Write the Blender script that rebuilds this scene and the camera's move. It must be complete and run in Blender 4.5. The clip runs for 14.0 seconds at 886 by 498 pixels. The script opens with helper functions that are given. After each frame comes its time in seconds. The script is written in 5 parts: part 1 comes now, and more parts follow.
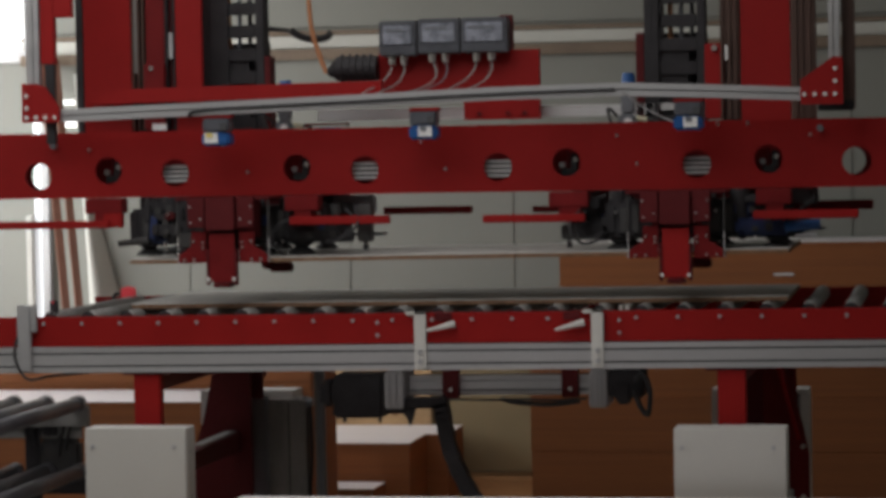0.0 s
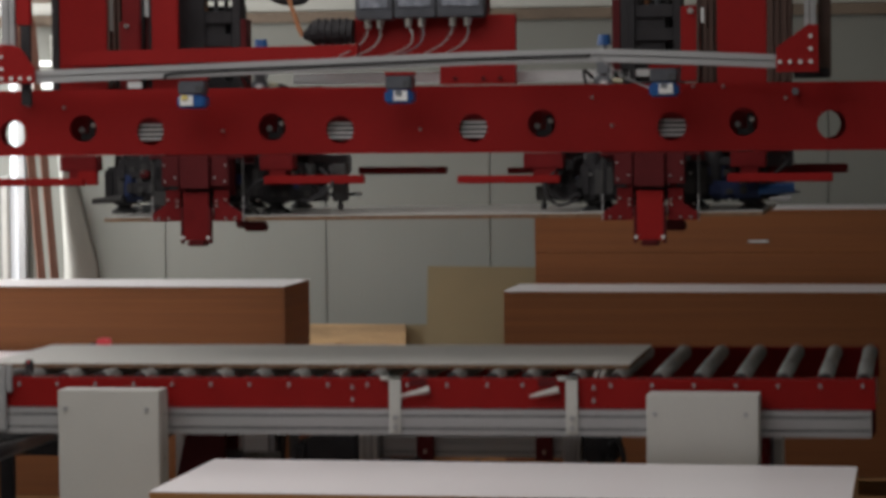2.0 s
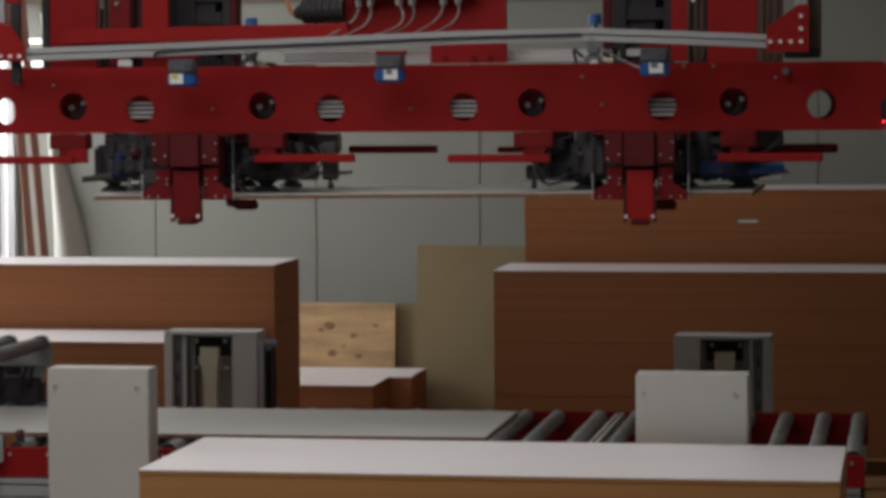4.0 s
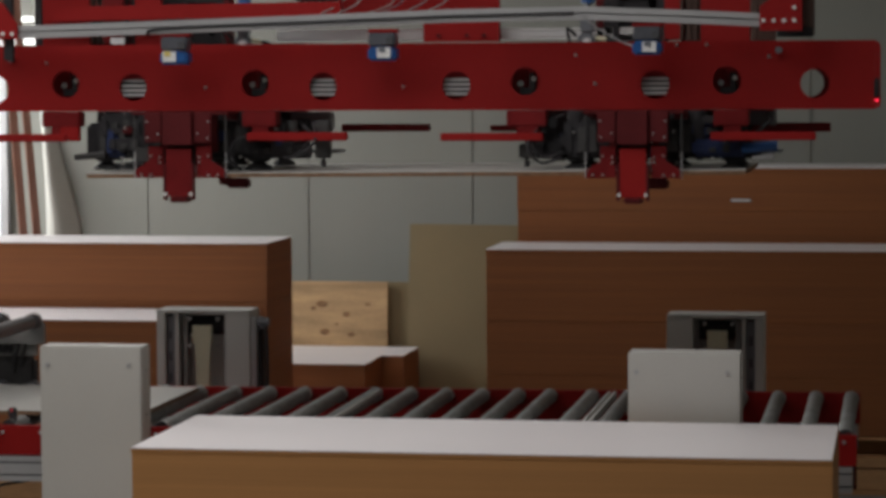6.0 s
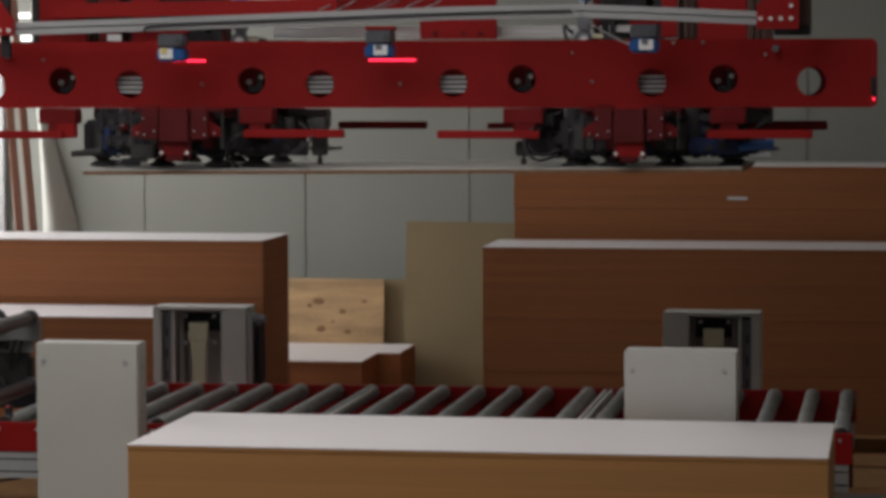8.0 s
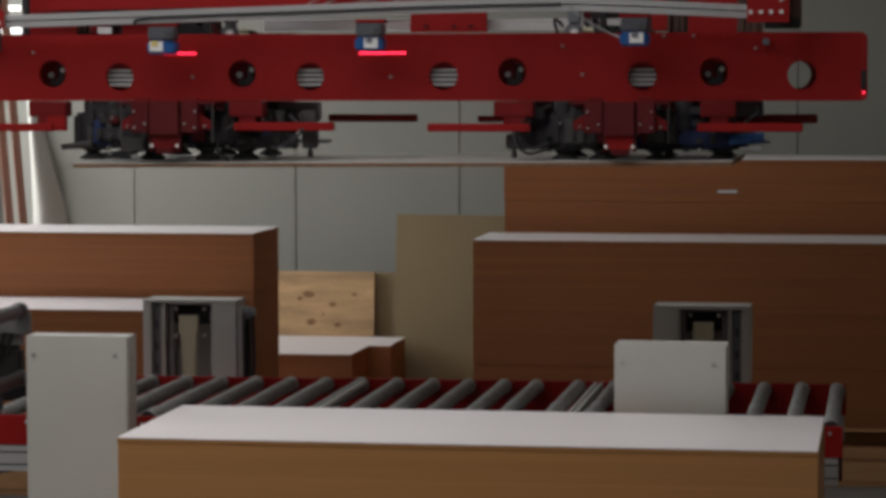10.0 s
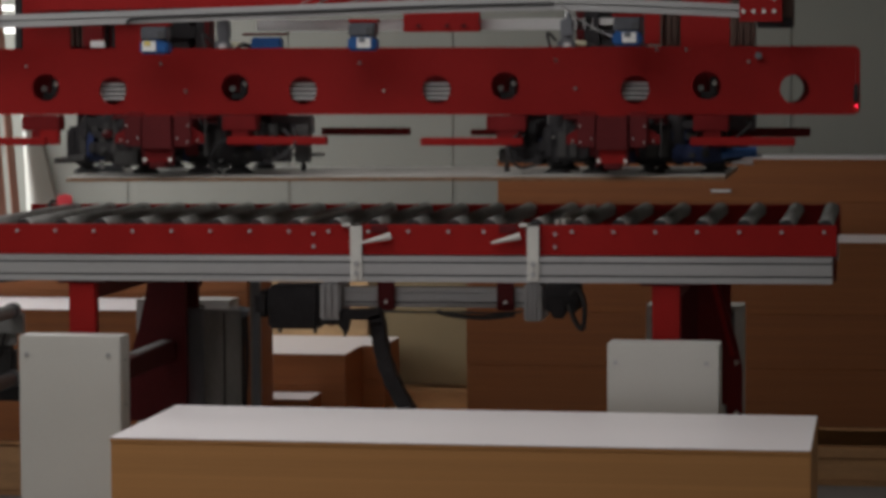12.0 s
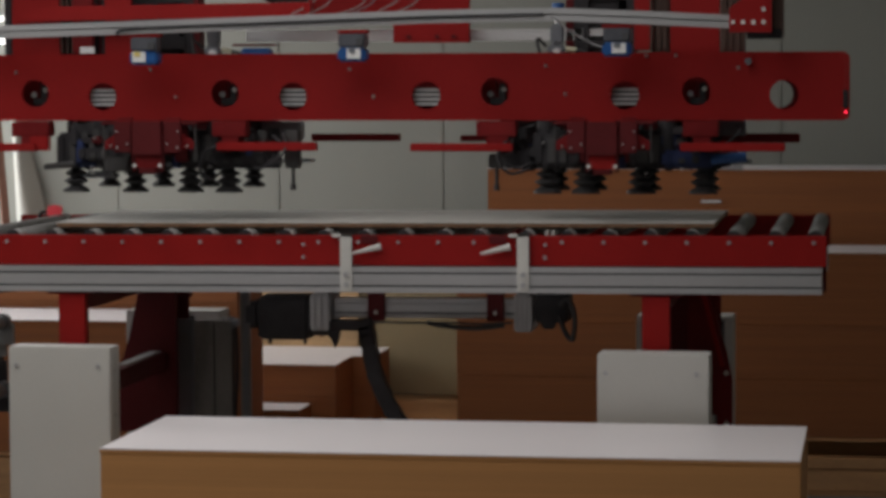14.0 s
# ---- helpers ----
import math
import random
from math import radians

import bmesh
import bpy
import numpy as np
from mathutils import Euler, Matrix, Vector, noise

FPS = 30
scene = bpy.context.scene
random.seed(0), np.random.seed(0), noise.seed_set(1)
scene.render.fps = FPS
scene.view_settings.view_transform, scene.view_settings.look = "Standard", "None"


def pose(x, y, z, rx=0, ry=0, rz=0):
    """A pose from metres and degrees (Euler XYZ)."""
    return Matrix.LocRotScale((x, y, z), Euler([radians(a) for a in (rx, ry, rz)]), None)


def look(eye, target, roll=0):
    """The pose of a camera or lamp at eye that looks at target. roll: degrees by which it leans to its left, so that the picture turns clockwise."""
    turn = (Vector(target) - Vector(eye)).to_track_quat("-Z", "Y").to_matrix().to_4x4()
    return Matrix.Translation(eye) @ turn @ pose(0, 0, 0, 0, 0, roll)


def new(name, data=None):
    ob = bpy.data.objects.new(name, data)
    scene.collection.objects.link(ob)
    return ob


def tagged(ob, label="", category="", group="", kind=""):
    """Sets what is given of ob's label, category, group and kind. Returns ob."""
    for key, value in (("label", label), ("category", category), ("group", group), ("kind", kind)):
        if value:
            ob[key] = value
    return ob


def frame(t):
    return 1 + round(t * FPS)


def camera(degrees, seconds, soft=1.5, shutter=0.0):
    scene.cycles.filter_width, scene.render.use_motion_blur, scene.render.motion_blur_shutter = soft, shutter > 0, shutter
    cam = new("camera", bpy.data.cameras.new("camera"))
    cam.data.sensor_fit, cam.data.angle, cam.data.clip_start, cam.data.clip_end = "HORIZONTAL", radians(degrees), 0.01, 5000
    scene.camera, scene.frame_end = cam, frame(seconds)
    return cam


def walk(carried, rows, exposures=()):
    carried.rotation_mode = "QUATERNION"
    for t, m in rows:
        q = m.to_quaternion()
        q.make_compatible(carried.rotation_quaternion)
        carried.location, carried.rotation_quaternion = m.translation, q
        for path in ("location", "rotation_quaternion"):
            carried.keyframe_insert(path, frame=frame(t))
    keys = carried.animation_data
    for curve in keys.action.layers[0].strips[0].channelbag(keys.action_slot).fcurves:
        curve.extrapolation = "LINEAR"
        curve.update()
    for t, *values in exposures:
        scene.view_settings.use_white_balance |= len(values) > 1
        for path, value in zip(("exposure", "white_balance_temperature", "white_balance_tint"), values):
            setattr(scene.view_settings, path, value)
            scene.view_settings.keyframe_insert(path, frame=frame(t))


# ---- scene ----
FLOOR = -0.18          # the hall's floor; the camera is held about 2.2 m above it


def view(yaw, pitch, roll, x, z):
    return pose(x, 0, z, 90 + pitch, 0, yaw) @ pose(0, 0, 0, 0, 0, roll)


cam = camera(18.18, 14.0, soft=3.8, shutter=0.7)
WAY = [(0, 10.294, -2.054, -1.027, -0.011, 1.998), (0.5, 10.157, -2.357, -0.880, -0.002, 1.998),
       (1, 10.068, -2.296, -0.737, 0.000, 2.000), (1.5, 10.009, -2.558, -0.631, 0.001, 2.002),
       (2, 9.835, -2.808, -0.553, 0.001, 2.001), (2.5, 9.749, -3.112, -0.499, 0.002, 1.995),
       (3, 9.763, -3.042, -0.436, 0.002, 1.999), (5.5, 9.435, -3.658, -0.337, 0.001, 2.002),
       (6, 9.471, -3.671, -0.302, -0.001, 1.997), (6.5, 9.455, -3.697, -0.200, 0.000, 2.000),
       (7, 9.423, -3.639, -0.216, -0.000, 1.999), (7.5, 9.402, -3.676, -0.193, -0.000, 1.996),
       (8, 9.398, -3.728, -0.178, -0.001, 1.998), (10.5, 9.144, -3.883, -0.149, -0.001, 1.999),
       (11, 9.111, -3.877, -0.183, 0.001, 1.997), (11.5, 9.081, -3.863, -0.160, 0.002, 1.998),
       (12, 9.091, -3.890, -0.173, 0.007, 2.000), (12.5, 9.041, -3.750, -0.128, 0.012, 1.998),
       (13, 8.969, -3.727, -0.141, 0.011, 1.998), (13.5, 8.879, -3.703, -0.086, 0.004, 2.004),
       (14, 8.907, -3.674, -0.184, 0.012, 2.001)]
walk(cam, [(t, view(a, b, c, x, z)) for t, a, b, c, x, z in WAY], exposures=[(0.0, 0.0), (14.0, 0.0)])

# ---- world and lights ----
world = bpy.data.worlds.new("world")
scene.world = world
world.use_nodes = True
sky = world.node_tree.nodes.new("ShaderNodeTexSky")
sky.sky_type = "NISHITA"
sky.sun_disc = False
sky.sun_elevation = radians(38)
sky.sun_rotation = radians(300)
wbg = world.node_tree.nodes["Background"]
wbg.inputs[1].default_value = 0.12
world.node_tree.links.new(sky.outputs[0], wbg.inputs[0])


def area_light(name, at, target, sx, sy, power, color):
    d = bpy.data.lights.new(name, "AREA")
    d.shape, d.size, d.size_y, d.energy, d.color = "RECTANGLE", sx, sy, power, color
    ob = new(name, d)
    ob.matrix_world = look(at, target)
    return ob


# daylight that falls in through the window band and gate on the left side of the hall
area_light("daylight_gate", (-6.85, 14.6, 2.2), (0, 15.0, 1.4), 2.4, 2.5, 148, (1.0, 0.98, 0.95))
# daylight under the roof lights
area_light("daylight_roof_back", (-4.2, 12.6, 4.5), (-4.2, 12.6, 0), 3.0, 1.6, 9, (1.0, 0.98, 0.95))
area_light("daylight_roof_front", (-3.65, 7.9, 4.55), (-3.65, 7.9, 0), 5.6, 5.0, 176, (1.0, 0.97, 0.95))

# ---- materials ----


def mat(name, color, rough=0.6, metal=0.0, vary=0.12, scale=6.0, bump=0.05, fine=90.0, stretch=(1, 1, 1), spec=0.5, per_piece=0.0):
    """Base colour with broad stains and fine grain, roughness that varies, and a slight relief."""
    m = bpy.data.materials.new(name)
    m.use_nodes = True
    nt, n = m.node_tree, m.node_tree.nodes
    b = n["Principled BSDF"]
    tc = n.new("ShaderNodeTexCoord")
    mp = n.new("ShaderNodeMapping")
    mp.inputs["Scale"].default_value = stretch
    nt.links.new(tc.outputs["Object"], mp.inputs[0])
    big, small = n.new("ShaderNodeTexNoise"), n.new("ShaderNodeTexNoise")
    big.inputs["Scale"].default_value, small.inputs["Scale"].default_value = scale, fine
    big.inputs["Detail"].default_value, small.inputs["Detail"].default_value = 5, 3
    for t in (big, small):
        nt.links.new(mp.outputs[0], t.inputs[0])
    mix = n.new("ShaderNodeMath")
    mix.operation = "MULTIPLY_ADD"
    mix.inputs[1].default_value = 0.65
    sm = n.new("ShaderNodeMath")
    sm.operation = "MULTIPLY"
    sm.inputs[1].default_value = 0.35
    nt.links.new(small.outputs[0], sm.inputs[0])
    nt.links.new(big.outputs[0], mix.inputs[0])
    nt.links.new(sm.outputs[0], mix.inputs[2])
    ramp = n.new("ShaderNodeValToRGB")
    lo, hi = [max(0, c * (1 - vary)) for c in color], [min(1, c * (1 + vary)) for c in color]
    ramp.color_ramp.elements[0].position, ramp.color_ramp.elements[1].position = 0.32, 0.68
    ramp.color_ramp.elements[0].color, ramp.color_ramp.elements[1].color = (*lo, 1), (*hi, 1)
    nt.links.new(mix.outputs[0], ramp.inputs[0])
    out = ramp.outputs[0]
    if per_piece:
        info, hsv, rng = n.new("ShaderNodeObjectInfo"), n.new("ShaderNodeHueSaturation"), n.new("ShaderNodeMapRange")
        rng.inputs[3].default_value, rng.inputs[4].default_value = 1 - per_piece, 1 + per_piece
        nt.links.new(info.outputs["Random"], rng.inputs[0])
        nt.links.new(rng.outputs[0], hsv.inputs["Value"])
        nt.links.new(out, hsv.inputs["Color"])
        out = hsv.outputs[0]
    nt.links.new(out, b.inputs["Base Color"])
    rr = n.new("ShaderNodeMapRange")
    rr.inputs[3].default_value, rr.inputs[4].default_value = max(0.05, rough - 0.1), min(1, rough + 0.1)
    nt.links.new(big.outputs[0], rr.inputs[0])
    nt.links.new(rr.outputs[0], b.inputs["Roughness"])
    b.inputs["Metallic"].default_value = metal
    b.inputs["Specular IOR Level"].default_value = spec
    if bump:
        bp = n.new("ShaderNodeBump")
        bp.inputs["Strength"].default_value, bp.inputs["Distance"].default_value = bump, 0.004
        nt.links.new(small.outputs[0], bp.inputs["Height"])
        nt.links.new(bp.outputs[0], b.inputs["Normal"])
    return m


def layered(name, color, pitch, vary=0.2):
    """The cut edges of stacked boards: thin courses with slight differences of tone from board to board."""
    m = mat(name, color, 0.7, vary=vary, scale=4.5, fine=40, stretch=(0.22, 0.22, 9.0), bump=0.08)
    nt, n = m.node_tree, m.node_tree.nodes
    b = n["Principled BSDF"]
    src = b.inputs["Base Color"].links[0].from_socket
    tc, sep, mul, flo, wn = (n.new("ShaderNodeTexCoord"), n.new("ShaderNodeSeparateXYZ"), n.new("ShaderNodeMath"),
                             n.new("ShaderNodeMath"), n.new("ShaderNodeTexWhiteNoise"))
    nt.links.new(tc.outputs["Object"], sep.inputs[0])
    mul.operation, mul.inputs[1].default_value = "DIVIDE", pitch
    nt.links.new(sep.outputs[2], mul.inputs[0])
    flo.operation = "FLOOR"
    nt.links.new(mul.outputs[0], flo.inputs[0])
    wn.noise_dimensions = "1D"
    nt.links.new(flo.outputs[0], wn.inputs["W"])
    fr = n.new("ShaderNodeMath")
    fr.operation = "FRACT"
    nt.links.new(mul.outputs[0], fr.inputs[0])
    gap = n.new("ShaderNodeMath")
    gap.operation, gap.inputs[1].default_value = "GREATER_THAN", 0.07
    nt.links.new(fr.outputs[0], gap.inputs[0])
    r1, r2 = n.new("ShaderNodeMapRange"), n.new("ShaderNodeMapRange")
    r1.inputs[3].default_value, r1.inputs[4].default_value = 0.95, 1.05
    r2.inputs[3].default_value, r2.inputs[4].default_value = 0.90, 1.0
    nt.links.new(wn.outputs["Value"], r1.inputs[0])
    nt.links.new(gap.outputs[0], r2.inputs[0])
    pm = n.new("ShaderNodeMath")
    pm.operation = "MULTIPLY"
    nt.links.new(r1.outputs[0], pm.inputs[0])
    nt.links.new(r2.outputs[0], pm.inputs[1])
    hsv = n.new("ShaderNodeHueSaturation")
    nt.links.new(pm.outputs[0], hsv.inputs["Value"])
    nt.links.new(src, hsv.inputs["Color"])
    nt.links.new(hsv.outputs[0], b.inputs["Base Color"])
    return m


def glow(name, color, power):
    m = bpy.data.materials.new(name)
    m.use_nodes = True
    b = m.node_tree.nodes["Principled BSDF"]
    b.inputs["Base Color"].default_value = (*color, 1)
    b.inputs["Emission Color"].default_value = (*color, 1)
    b.inputs["Emission Strength"].default_value = power
    return m


RED = mat("red_paint", (0.275, 0.0095, 0.0095), 0.55, vary=0.14, scale=3, bump=0.03, spec=0.2)
RED_RAIL = mat("red_rail_paint", (0.25, 0.0065, 0.006), 0.55, vary=0.14, scale=4, bump=0.03, spec=0.2)
# darkened copy of the red, with the shade put into the colour
RED_SHADED = mat("shaded_red_paint", (0.095, 0.010, 0.012), 0.55, vary=0.2, scale=5, spec=0.2)
ALU = mat("brushed_aluminium", (0.52, 0.52, 0.53), 0.45, 0.7, vary=0.08, scale=3, stretch=(0.3, 4, 4))
ALU_DULL = mat("dull_aluminium", (0.45, 0.45, 0.46), 0.5, 0.6, vary=0.12, scale=4)
SLOT = mat("slot_dark", (0.06, 0.06, 0.065), 0.7)
BRIGHT = mat("polished_bolt", (0.95, 0.94, 0.92), 0.25, 0.3, vary=0.03)
STEEL = mat("bright_steel", (0.75, 0.74, 0.72), 0.3, 0.9, vary=0.1)
ROLLER = mat("zinc_roller", (0.245, 0.243, 0.235), 0.55, 0.45, vary=0.38, scale=22, bump=0.15, per_piece=0.15)
DARK_ROLLER = mat("dark_steel_roller", (0.15, 0.15, 0.165), 0.36, 0.6, vary=0.2, scale=8, per_piece=0.1)
RUBBER = mat("black_rubber", (0.030, 0.029, 0.031), 0.65, vary=0.3)
BLACK = mat("black_metal", (0.029, 0.027, 0.030), 0.6, vary=0.35, scale=12, spec=0.3)
IRON = mat("dark_grey_iron", (0.055, 0.053, 0.053), 0.6, vary=0.3, scale=12, spec=0.3)
NAVY = mat("navy_valve", (0.014, 0.026, 0.09), 0.45, vary=0.3, scale=10)
LID = mat("smoky_lid", (0.25, 0.265, 0.31), 0.2, vary=0.5, scale=22)
BLUE = mat("blue_plastic", (0.012, 0.08, 0.26), 0.4, vary=0.15)
CASE_GREY = mat("grey_plastic", (0.16, 0.17, 0.19), 0.35, vary=0.15)
WHITE_BOX = mat("light_grey_powder_coat", (0.52, 0.51, 0.48), 0.55, vary=0.05, scale=2, bump=0.04)
WHITE_STEEL = mat("pale_painted_steel", (0.55, 0.54, 0.51), 0.5, vary=0.1)
LAMINATE = mat("white_laminate", (0.83, 0.79, 0.80), 0.4, vary=0.03, scale=1.2, bump=0.02)
LAMINATE_GREY = mat("grey_white_laminate", (0.47, 0.46, 0.435), 0.45, vary=0.07, scale=1.5, bump=0.02)
BOARD_EDGE = layered("particle_board_edge", (0.285, 0.096, 0.0275), 0.0185, 0.13)
# lighter copy of the board edge, for the foreground stack
BOARD_EDGE_LIGHT = layered("lighter_board_edge", (0.50, 0.238, 0.080), 0.0185, 0.05)
CHIP = mat("chipboard_core", (0.20, 0.11, 0.06), 0.8, vary=0.3, scale=30)
MDF = mat("raw_mdf", (0.23, 0.175, 0.095), 0.8, vary=0.1, scale=2)
PLY = mat("pine_plywood", (0.47, 0.31, 0.16), 0.7, vary=0.38, scale=5, stretch=(0.5, 1, 3))
KNOT = mat("knot_wood", (0.24, 0.13, 0.06), 0.7, vary=0.5, scale=40)
TIMBER = mat("pallet_timber", (0.52, 0.285, 0.13), 0.8, vary=0.3, scale=5, stretch=(0.3, 3, 3), per_piece=0.2)
BROWN = mat("stained_lath", (0.17, 0.075, 0.05), 0.6, vary=0.2)
WALL = mat("sandwich_panel", (0.250, 0.253, 0.230), 0.6, vary=0.05, scale=0.9, stretch=(3, 1, 0.3), bump=0.03)


def ribbed(m, pitch):
    """Fine upright ribs pressed into a sheet, as relief on top of the grain."""
    nt, n = m.node_tree, m.node_tree.nodes
    b = n["Principled BSDF"]
    tc, wave, bp = n.new("ShaderNodeTexCoord"), n.new("ShaderNodeTexWave"), n.new("ShaderNodeBump")
    wave.inputs["Scale"].default_value = 0.314 / pitch
    wave.inputs["Distortion"].default_value = 0.15
    nt.links.new(tc.outputs["Object"], wave.inputs[0])
    nt.links.new(wave.outputs["Fac"], bp.inputs["Height"])
    bp.inputs["Strength"].default_value, bp.inputs["Distance"].default_value = 0.06, 0.004
    nt.links.new(b.inputs["Normal"].links[0].from_socket, bp.inputs["Normal"])
    nt.links.new(bp.outputs[0], b.inputs["Normal"])


ribbed(WALL, 0.034)
PLASTER = mat("painted_wall", (0.56, 0.56, 0.52), 0.8, vary=0.08, scale=1.2)
CEIL = mat("roof_sheet", (0.42, 0.42, 0.40), 0.7, vary=0.08, scale=1)
CONCRETE = mat("concrete_floor", (0.22, 0.21, 0.2), 0.6, vary=0.2, scale=1.6, bump=0.1)
BEAM_BROWN = mat("dusty_purlin", (0.2, 0.15, 0.11), 0.7, vary=0.25, scale=3)
CREAM = mat("cream_belt", (0.52, 0.49, 0.35), 0.6)
YELLOW = mat("faded_yellow_label", (0.62, 0.5, 0.16), 0.6)
PAPER = mat("white_label", (0.75, 0.75, 0.75), 0.6, vary=0.04)
ORANGE = mat("orange_cable", (0.42, 0.17, 0.07), 0.6)
RED_LAMP = glow("red_signal_lamp", (0.62, 0.06, 0.075), 0.3)
# red between full and shaded; part of the shade is in the colour
RED_HALF_SHADED = mat("half_shaded_red", (0.15, 0.0055, 0.007), 0.5, vary=0.2, scale=8, spec=0.25)
ANODISED = mat("anodised_aluminium", (0.66, 0.66, 0.66), 0.4, 0.15, vary=0.08, scale=5)
JUNCTION = mat("dark_grey_housing", (0.075, 0.078, 0.092), 0.4, vary=0.2, scale=14)
BROWN_STEEL = mat("brown_primed_steel", (0.075, 0.038, 0.028), 0.6, vary=0.25, scale=6, stretch=(4, 4, 0.5))
SMOKE = mat("dim_grey_plate", (0.22, 0.21, 0.20), 0.6, vary=0.3, scale=7, stretch=(2, 2, 0.5))
GREY_BACK = mat("grey_back_plate", (0.3, 0.3, 0.29), 0.6, vary=0.15, scale=6)
LASER = glow("laser_spot", (1.0, 0.03, 0.08), 3.0)
DAY = glow("bright_daylight_pane", (1.0, 1.0, 1.0), 1.0)
# same pane with half the glow
DAY_DIM = glow("dim_daylight_pane", (0.93, 0.96, 1.0), 0.5)

# ---- mesh building ----


def box(bm, x0, x1, y0, y1, z0, z1, bevel=0.0):
    r = bmesh.ops.create_cube(bm, size=1.0, matrix=Matrix.LocRotScale(
        ((x0 + x1) / 2, (y0 + y1) / 2, (z0 + z1) / 2), None, (abs(x1 - x0), abs(y1 - y0), abs(z1 - z0))))
    if bevel:
        es = list({e for v in r["verts"] for e in v.link_edges})
        bmesh.ops.bevel(bm, geom=es, offset=bevel, segments=2, affect="EDGES", clamp_overlap=True)
    return bm


def rod(bm, a, b, r, r2=None, seg=14):
    a, b = Vector(a), Vector(b)
    d = b - a
    bmesh.ops.create_cone(bm, cap_ends=True, segments=seg, radius1=r, radius2=r if r2 is None else r2, depth=d.length,
                          matrix=Matrix.Translation((a + b) / 2) @ d.to_track_quat("Z", "Y").to_matrix().to_4x4())
    return bm


def pipe(bm, pts, r, seg=8, steps=6):
    """A round cable through points, smoothed."""
    P = [Vector(p) for p in pts]
    ring_pts = []
    for i in range(len(P) - 1):
        p0, p1, p2, p3 = P[max(i - 1, 0)], P[i], P[i + 1], P[min(i + 2, len(P) - 1)]
        for s in range(steps):
            t = s / steps
            ring_pts.append(0.5 * ((2 * p1) + (p2 - p0) * t + (2 * p0 - 5 * p1 + 4 * p2 - p3) * t * t + (3 * p1 - p0 - 3 * p2 + p3) * t ** 3))
    ring_pts.append(P[-1])
    last = None
    for i, c in enumerate(ring_pts):
        d = (ring_pts[min(i + 1, len(ring_pts) - 1)] - ring_pts[max(i - 1, 0)]).normalized()
        u = d.cross(Vector((0.31, 0.9, 0.17))).normalized()
        w = d.cross(u)
        ring = [bm.verts.new(c + r * (math.cos(2 * math.pi * k / seg) * u + math.sin(2 * math.pi * k / seg) * w)) for k in range(seg)]
        if last:
            for k in range(seg):
                bm.faces.new((last[k], last[(k + 1) % seg], ring[(k + 1) % seg], ring[k]))
        else:
            bm.faces.new(ring[::-1])
        last = ring
    bm.faces.new(last)
    return bm


def prism(bm, poly, y0, y1):
    """A plate cut to an outline in x and z, from y0 to y1."""
    f = [bm.verts.new((x, y0, z)) for x, z in poly]
    g = [bm.verts.new((x, y1, z)) for x, z in poly]
    n = len(poly)
    bm.faces.new(f)
    bm.faces.new(g[::-1])
    for i in range(n):
        bm.faces.new((f[i], g[i], g[(i + 1) % n], f[(i + 1) % n]))
    bmesh.ops.recalc_face_normals(bm, faces=bm.faces[:])
    return bm


def sweep(path, section):
    """Draw a section of (y, z) along points of (x, z offset)."""
    bm = bmesh.new()
    rings = [[bm.verts.new((x, y, z + dz)) for y, z in section] for x, dz in path]
    n = len(section)
    for a, c in zip(rings, rings[1:]):
        for k in range(n):
            bm.faces.new((a[k], a[(k + 1) % n], c[(k + 1) % n], c[k]))
    bm.faces.new(rings[0][::-1])
    bm.faces.new(rings[-1])
    return bm


def lathe(bm, prof, at, seg=20):
    """Turn a profile of (radius, height) round a vertical axis."""
    rings = []
    for r, h in prof:
        rings.append([bm.verts.new((at[0] + r * math.cos(2 * math.pi * k / seg), at[1] + r * math.sin(2 * math.pi * k / seg), at[2] + h)) for k in range(seg)])
    for a, b in zip(rings, rings[1:]):
        for k in range(seg):
            bm.faces.new((a[k], a[(k + 1) % seg], b[(k + 1) % seg], b[k]))
    bm.faces.new(rings[0][::-1])
    bm.faces.new(rings[-1])
    return bm


def holed_plate(bm, x0, x1, z0, z1, y0, y1, holes, r):
    """An upright plate with round holes cut through it."""
    xs = sorted(holes, key=lambda h: h[0])
    cuts, s = [x0], r * 1.35
    for hx, hz in xs:
        cuts += [hx - s, hx + s]
    cuts.append(x1)
    for i in range(0, len(cuts), 2):
        box(bm, cuts[i], cuts[i + 1], y0, y1, z0, z1)
    for hx, hz in xs:
        a0, a1 = hx - s, hx + s
        corners = [math.atan2(z - hz, x - hx) % (2 * math.pi) for x in (a0, a1) for z in (z0, z1)]
        angs = sorted(set(round(a, 6) for a in corners + [2 * math.pi * k / 28 for k in range(28)]))
        outer = []
        for a in angs:
            dx, dz = math.cos(a), math.sin(a)
            k = min(((a1 - hx) / dx if dx > 1e-9 else (a0 - hx) / dx if dx < -1e-9 else 1e9),
                    ((z1 - hz) / dz if dz > 1e-9 else (z0 - hz) / dz if dz < -1e-9 else 1e9))
            outer.append((hx + dx * k, hz + dz * k))
        inner = [(hx + r * math.cos(a), hz + r * math.sin(a)) for a in angs]
        of, ob_, jf, jb = ([bm.verts.new((x, y, z)) for x, z in ps] for ps, y in ((outer, y0), (outer, y1), (inner, y0), (inner, y1)))
        n = len(angs)
        for k in range(n):
            j = (k + 1) % n
            bm.faces.new((of[k], of[j], jf[j], jf[k]))
            bm.faces.new((ob_[j], ob_[k], jb[k], jb[j]))
            bm.faces.new((jf[k], jf[j], jb[j], jb[k]))
            bm.faces.new((of[j], of[k], ob_[k], ob_[j]))
    return bm


